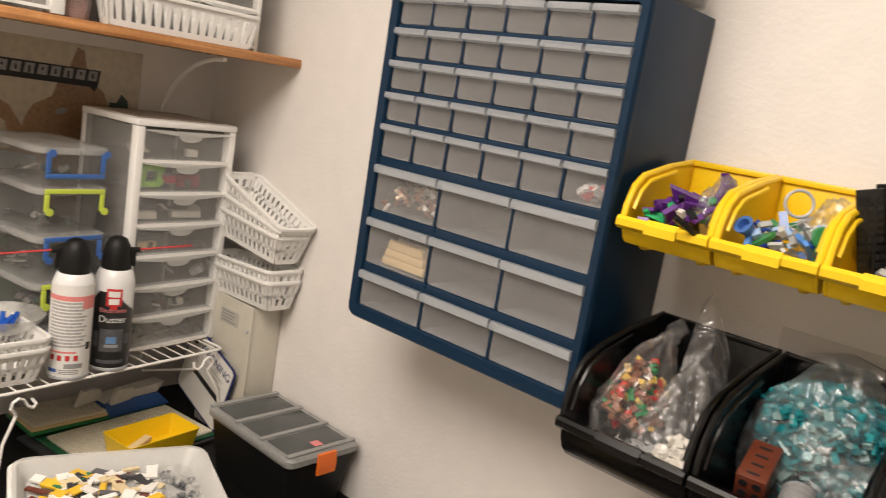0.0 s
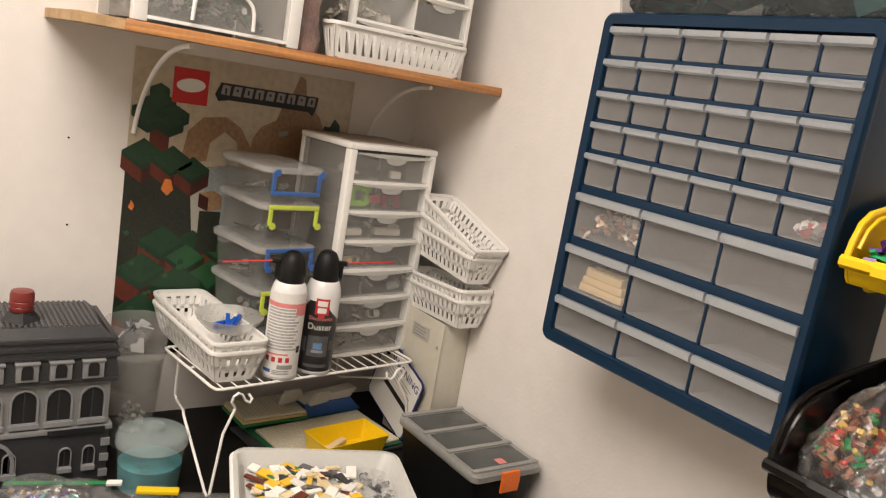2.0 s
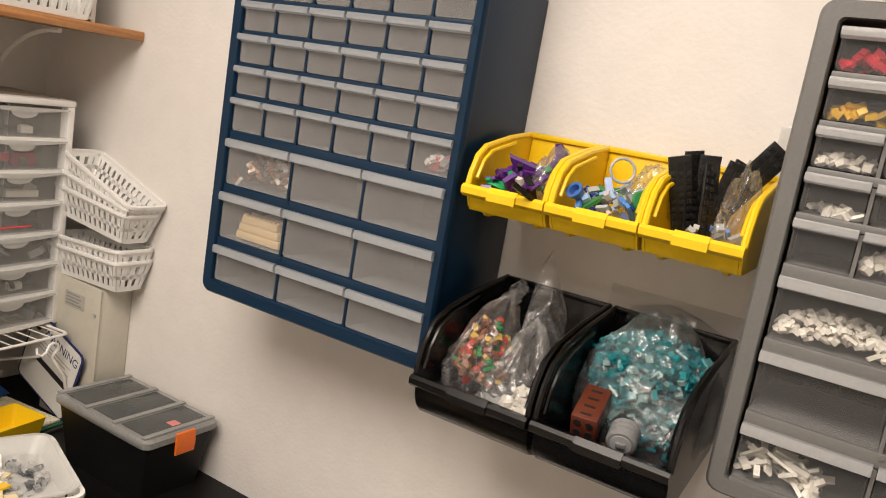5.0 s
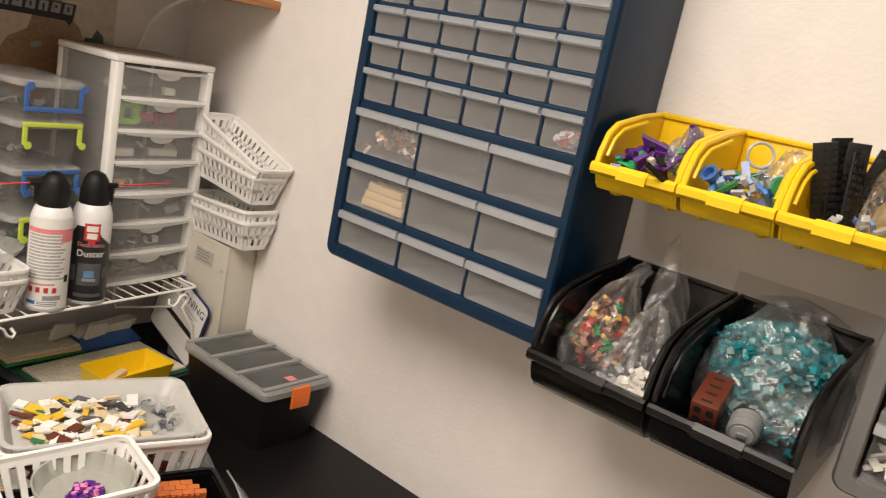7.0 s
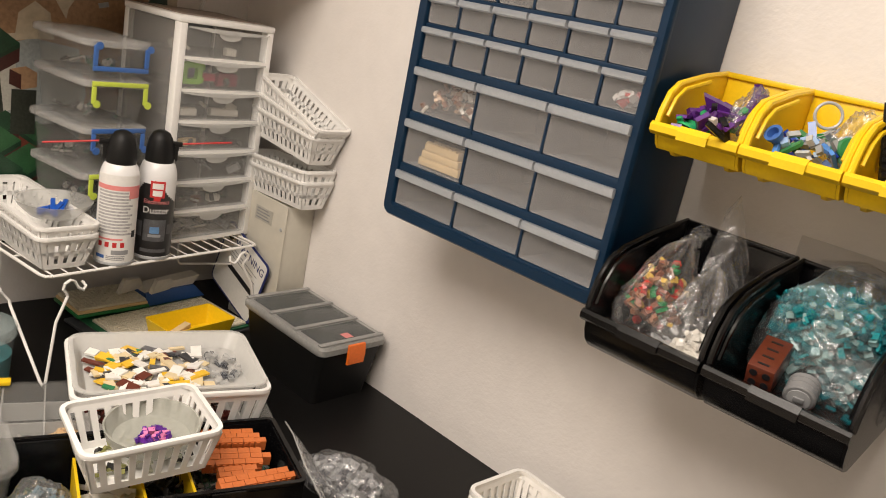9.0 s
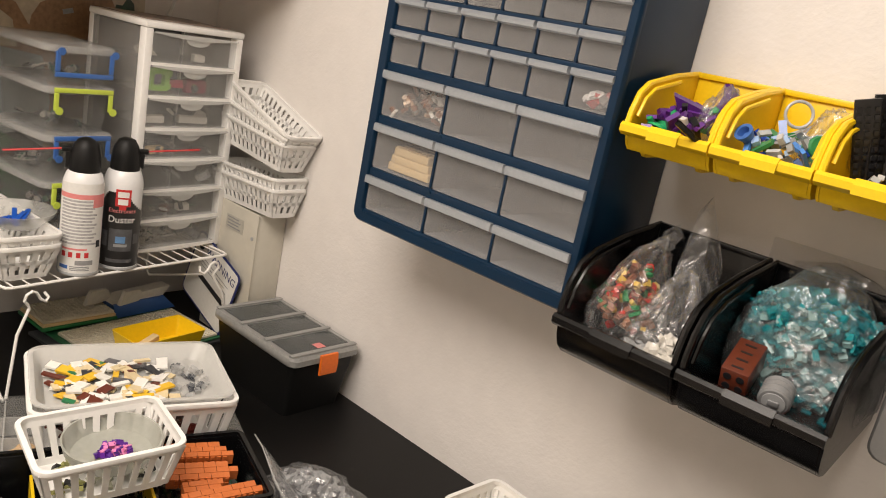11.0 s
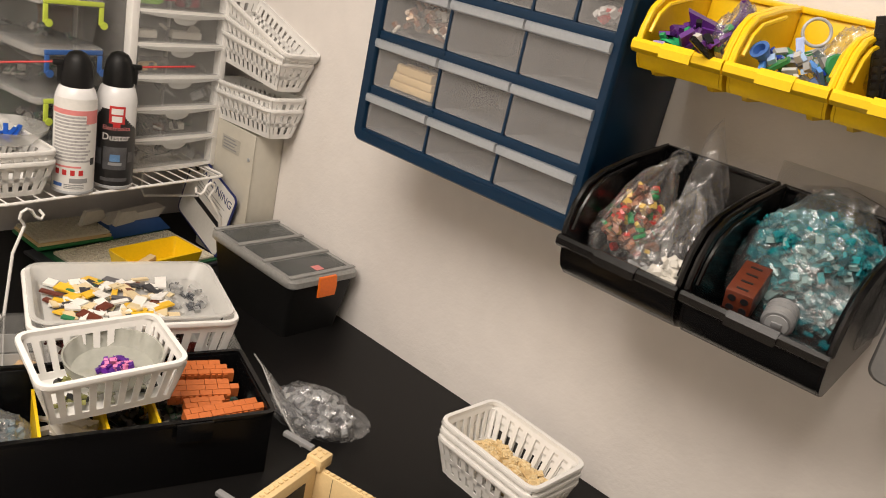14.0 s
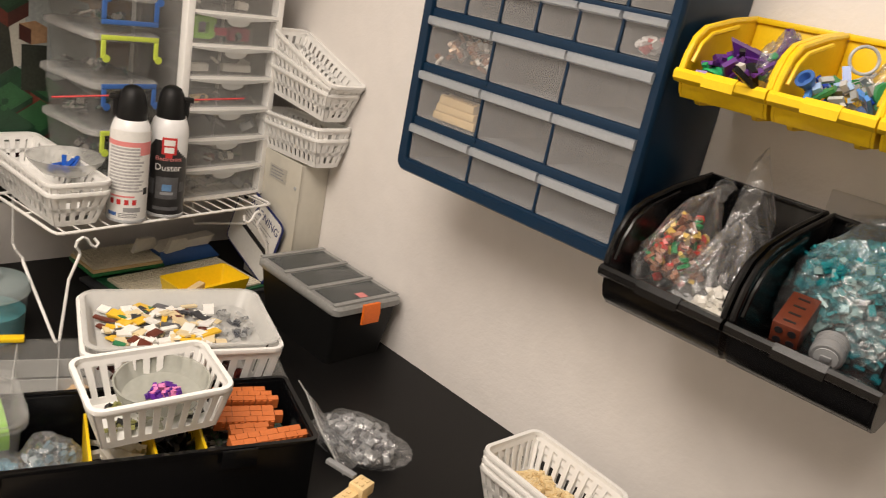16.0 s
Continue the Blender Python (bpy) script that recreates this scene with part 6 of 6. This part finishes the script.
ROOFGREY = mat("lighter_grey_studs", (0.11, 0.11, 0.115), 0.35, vary=0.25)
roof = part("roof", loft(bmesh.new(), [[(-D2 / 2 + x * (D2 / 2 + o), -W2 / 2 + y * (W2 / 2 + o), z) for x, y in ((1, 1), (-1, 1), (-1, -1), (1, -1))] for o, z in ((0.004, 0.1735), (0.001, 0.215), (-0.004, 0.232), (-0.02, 0.246))]), DBLEY, bd)
for fc in roof.data.polygons:
    fc.use_smooth = False
for k in range(3):
    part("roof_course", slab_bm(-D2 - 0.003 + 0.002 * k, 0.006 - 0.002 * k, -W2 - 0.003 + 0.002 * k, 0.006 - 0.002 * k, 0.205 + 0.012 * k, 0.209 + 0.012 * k), DBLEY, roof)
vs, fs = [], []
for i in range(17):
    for j in range(28):
        cx, cy, o = -D2 + 0.022 + i * 0.0077, -W2 + 0.024 + j * 0.0082, len(vs)
        for z in (0.246, 0.2482):
            vs += [(cx + x, cy + y, z) for x, y in circle(0.0027, 6)]
        fs.append([o + 6 + q for q in range(6)])
        fs += [[o + q, o + (q + 1) % 6, o + 6 + (q + 1) % 6, o + 6 + q] for q in range(6)]
me = bpy.data.meshes.new("roof_studs")
me.from_pydata(vs, [], fs)
me.materials.append(ROOFGREY)
so = new("roof_studs", me)
so.parent, so["kind"] = roof, "stuff"
part("chimney_base", loft(bmesh.new(), [[(-0.055 + x, -0.135 + y, z) for x, y in circle(rr2, 4)] for rr2, z in ((0.030, 0.247), (0.018, 0.262))]), DBLEY, bd)
part("chimney", lathe([(0.0165, 0.0), (0.018, 0.002), (0.018, 0.007), (0.017, 0.008), (0.018, 0.009), (0.018, 0.015), (0.017, 0.016), (0.018, 0.017), (0.018, 0.025), (0.016, 0.030), (0.004, 0.031)], 24), mat("dark_red_brick", (0.20, 0.03, 0.025), 0.35), bd, "round dark red chimney").matrix_basis = pose(-0.055, -0.135, 0.2625)


def arch(w, h, n=8):
    return [(-w / 2, 0), (w / 2, 0)] + [(w / 2 * math.cos(math.pi * k / n), h - w / 2 + w / 2 * math.sin(math.pi * k / n)) for k in range(n + 1)]


def opening(y, z, w, h, depth_x, kind="window"):
    pts = [(y + u, z + v) for u, v in arch(w, h)]
    wf = part(kind, prism(bmesh.new(), pts, "x", depth_x, depth_x + 0.0012), INK, bd, "dark arched window")
    n2 = len(pts)
    cxx, czz = y, z + h / 2
    bm3 = bmesh.new()
    outer = [(cxx + (p - cxx) * 1.18, czz + (q - czz) * 1.12) for p, q in pts]
    a0, b0 = [bm3.verts.new((depth_x + 0.0013, p, q)) for p, q in pts], [bm3.verts.new((depth_x + 0.0013, p, q)) for p, q in outer]
    a1, b1 = [bm3.verts.new((depth_x + 0.005, p, q)) for p, q in pts], [bm3.verts.new((depth_x + 0.005, p, q)) for p, q in outer]
    for k in range(n2):
        j = (k + 1) % n2
        for q in ((a1[k], a1[j], b1[j], b1[k]), (b0[k], b0[j], b1[j], b1[k]), (a0[k], a0[j], a1[j], a1[k])):
            bm3.faces.new(q)
    part("frame", bm3, BLEY, wf)
    part("sill", slab_bm(depth_x + 0.0013, depth_x + 0.008, y - w * 0.62, y + w * 0.62, z - 0.008, z - 0.001), BLEY, wf)
    part("glazing_bar", slab_bm(depth_x + 0.0013, depth_x + 0.0022, y - 0.001, y + 0.001, z + 0.001, z + h - 0.003), DBLEY, wf)


for k in range(5):
    opening(-0.030 - 0.050 * k, 0.106, 0.035, 0.050, -0.003)
for k in range(4):
    opening(-0.030 - 0.036 * k if k < 2 else -0.075 - 0.036 * k, 0.030, 0.017, 0.030, 0.0)
opening(-0.175, 0.006, 0.060, 0.072, 0.0, "doorway")
for k in range(5):
    y = -0.034 - 0.048 * k
    dm = part("dormer", slab_bm(0.0, 0.010, y - 0.016, y + 0.016, 0.1735, 0.199, 0.001), BLEY, bd)
    part("dormer_window", prism(bmesh.new(), [(y + u, 0.178 + v) for u, v in arch(0.017, 0.022)], "x", 0.0102, 0.0112), INK, dm)
    part("dormer_head", slab_bm(0.0, 0.0125, y - 0.018, y + 0.018, 0.1992, 0.203, 0.001), BLEY, dm)
for k in range(6):
    part("quoin", slab_bm(0.0, 0.003, -0.012, 0.002, 0.006 + 0.026 * (k % 3), 0.018 + 0.026 * (k % 3)), BLEY, bd) if k < 3 else None
part("sign_band", slab_bm(0.0045, 0.006, -0.095, -0.008, 0.084, 0.092), INK, bd)
pieces("loose_bricks", pose(-0.425, -0.640, DZ), "small vehicle bits and printed tiles in front of the brick building", 40, (0.012, 0.07), 0.02, SMALL, mat("street_pieces", (0.4, 0.4, 0.4), 0.3, colours=[(0.75, 0.74, 0.7), (0.05, 0.12, 0.45), (0.1, 0.1, 0.1), (0.3, 0.2, 0.1)], island=True), False, 0.4, False, 131)

cup = thing("clear_cup", pose(-0.590, -0.430, DZ) @ Matrix.Scale(1.14, 4), "tall stacked clear plastic cups with window pieces", "cup")
part("lower_cup", loft(bmesh.new(), [[(x, y, z) for x, y in circle(r2, 32)] for r2, z in ((0.034, 0), (0.045, 0.150), (0.047, 0.156), (0.045, 0.156), (0.0435, 0.150), (0.0325, 0.003))]), CLEAR, cup)
part("upper_cup", loft(bmesh.new(), [[(x, y, z) for x, y in circle(r2, 32)] for r2, z in ((0.040, 0.100), (0.049, 0.205), (0.051, 0.211), (0.049, 0.211), (0.0475, 0.205), (0.0385, 0.103))]), CLEAR, cup)
pieces("loose_bricks", pose(-0.590, -0.430, DZ + 0.180), "grey window frames in a clear cup", 16, (0.026, 0.026), 0.035, [(0.03, 0.004, 0.024), (0.024, 0.004, 0.03)], P_GREY, True, 0.3, False, 141)
pieces("loose_bricks", pose(-0.590, -0.430, DZ + 0.01), "clear pieces in the bottom of a cup", 50, (0.024, 0.024), 0.07, SMALL, mat("frost_pieces", (0.5, 0.5, 0.5), 0.3, colours=[(0.5, 0.5, 0.48), (0.6, 0.6, 0.58)], island=True), True, 0.3, False, 142)

tub = thing("lidded_tub", pose(-0.424, -0.436, DZ), "round clear tub of teal beads with a milky lid", "tub")
part("tub_body", lathe([(0.0455, 0.002), (0.0485, 0.005), (0.0515, 0.048), (0.040, 0.054), (0.010, 0.050)], 36), TEALCAP, tub)
part("tub_wall", loft(bmesh.new(), [[(x, y, z) for x, y in circle(r2, 36)] for r2, z in ((0.0475, 0.001), (0.0505, 0.004), (0.0560, 0.088), (0.0548, 0.088))], cap0=False, cap1=False), CLEAR, tub)
part("lid", lathe([(0.0565, 0.080), (0.0585, 0.082), (0.0585, 0.094), (0.056, 0.099), (0.034, 0.103), (0.020, 0.105), (0.018, 0.113), (0.008, 0.115)], 36), TUBLID, tub)

CO = pose(-0.250, -0.455, DZ, 0, 0, 69)
CASEPANE = mat("clear_case_plastic", (0.46, 0.46, 0.44), 0.2, vary=0.12, scale=30, alpha=0.11)
co = thing("clear_case", CO, "clear compartment case with a yellow handle", "case")
part("body", tub_bm(0.230, 0.170, 0.034, 0.002, 0.97, 0.008), CASEPANE, co)
part("lid", loft(bmesh.new(), [[(x, y, z) for x, y in rrect(0.234 - o, 0.174 - o, 0.009)] for o, z in ((0, 0.0345), (0, 0.0375), (0.006, 0.039))]), CASEPANE, co)
for x in (-0.060, 0.0, 0.058):
    part("divider", slab_bm(x - 0.001, x + 0.001, -0.082, 0.082, 0.003, 0.033), MILK, co)
for y in (-0.028, 0.030):
    part("divider", slab_bm(-0.110, 0.110, y - 0.001, y + 0.001, 0.003, 0.0325), MILK, co)
for x in (-0.085, 0.085):
    part("catch", slab_bm(x - 0.012, x + 0.012, -0.0895, -0.0875, 0.018, 0.040, 0.001), CLEARLID, co)
part("handle", slab_bm(-0.055, 0.010, 0.070, 0.086, 0.0395, 0.047, 0.002), YELLOW, co, "yellow handle")
pieces("loose_bricks", CO @ pose(0.085, -0.050, 0.004), "pale orange round pieces in a compartment case", 16, (0.020, 0.020), 0.014, [(0.014, 0.014, 0.010)], mat("peach_pieces", (0.7, 0.45, 0.2), 0.35, vary=0.1), True, 0.4, False, 151)
pieces("loose_bricks", CO @ pose(0.028, -0.056, 0.004), "dark grey pieces in a compartment case", 40, (0.024, 0.022), 0.014, SMALL, P_DARK, False, 0.4, False, 152)

gx = storage_bin(CM @ pose(-0.185, 0.034, 0.050, 0, 0, 8), 0.150, 0.115, 0.062, "clear lidded box with green and blue pieces", CLEAR, CLEAR)
part("green_block", slab_bm(0.010, 0.060, -0.046, 0.030, 0.022, 0.048, 0.002), LIME, gx, "bright green block inside")
pieces("loose_bricks", CM @ pose(-0.185, 0.034, 0.054, 0, 0, 8), "bright green and grey pieces in the clear box", 60, (0.050, 0.036), 0.035, BR, mat("bright_green_pieces", (0.1, 0.4, 0.05), 0.3, colours=[(0.12, 0.45, 0.03), (0.5, 0.5, 0.48), (0.3, 0.4, 0.5), (0.15, 0.5, 0.05)], island=True), seed=161)
zb = film_bag(pose(-0.345, -0.590, DZ, 0, 0, 62), 0.19, 0.11, 0.075, "clear bag with a green strip and mixed pieces", 9.7, tip=0.3)
part("zip_strip", slab_bm(-0.085, 0.060, -0.004, 0.004, -0.001, 0.001, 0.0, pose(0.0, 0.02, 0.062, 8, -4, 4)), GREEN, zb, "green zip strip")
part("zip_end", slab_bm(0.061, 0.083, -0.005, 0.005, -0.002, 0.002, 0.0, pose(0.0, 0.02, 0.062, 8, -4, 4)), PAPER, zb, "white zip end")
pieces("loose_bricks", pose(-0.345, -0.590, DZ + 0.002, 0, 0, 62), "green, purple and grey pieces in a clear bag", 110, (0.075, 0.040), 0.045, SMALL, mat("bag_mix_pieces", (0.2, 0.3, 0.3), 0.3, colours=[(0.05, 0.35, 0.15), (0.15, 0.05, 0.25), (0.35, 0.36, 0.36), (0.05, 0.30, 0.33)], island=True), True, 0.3, False, 162)
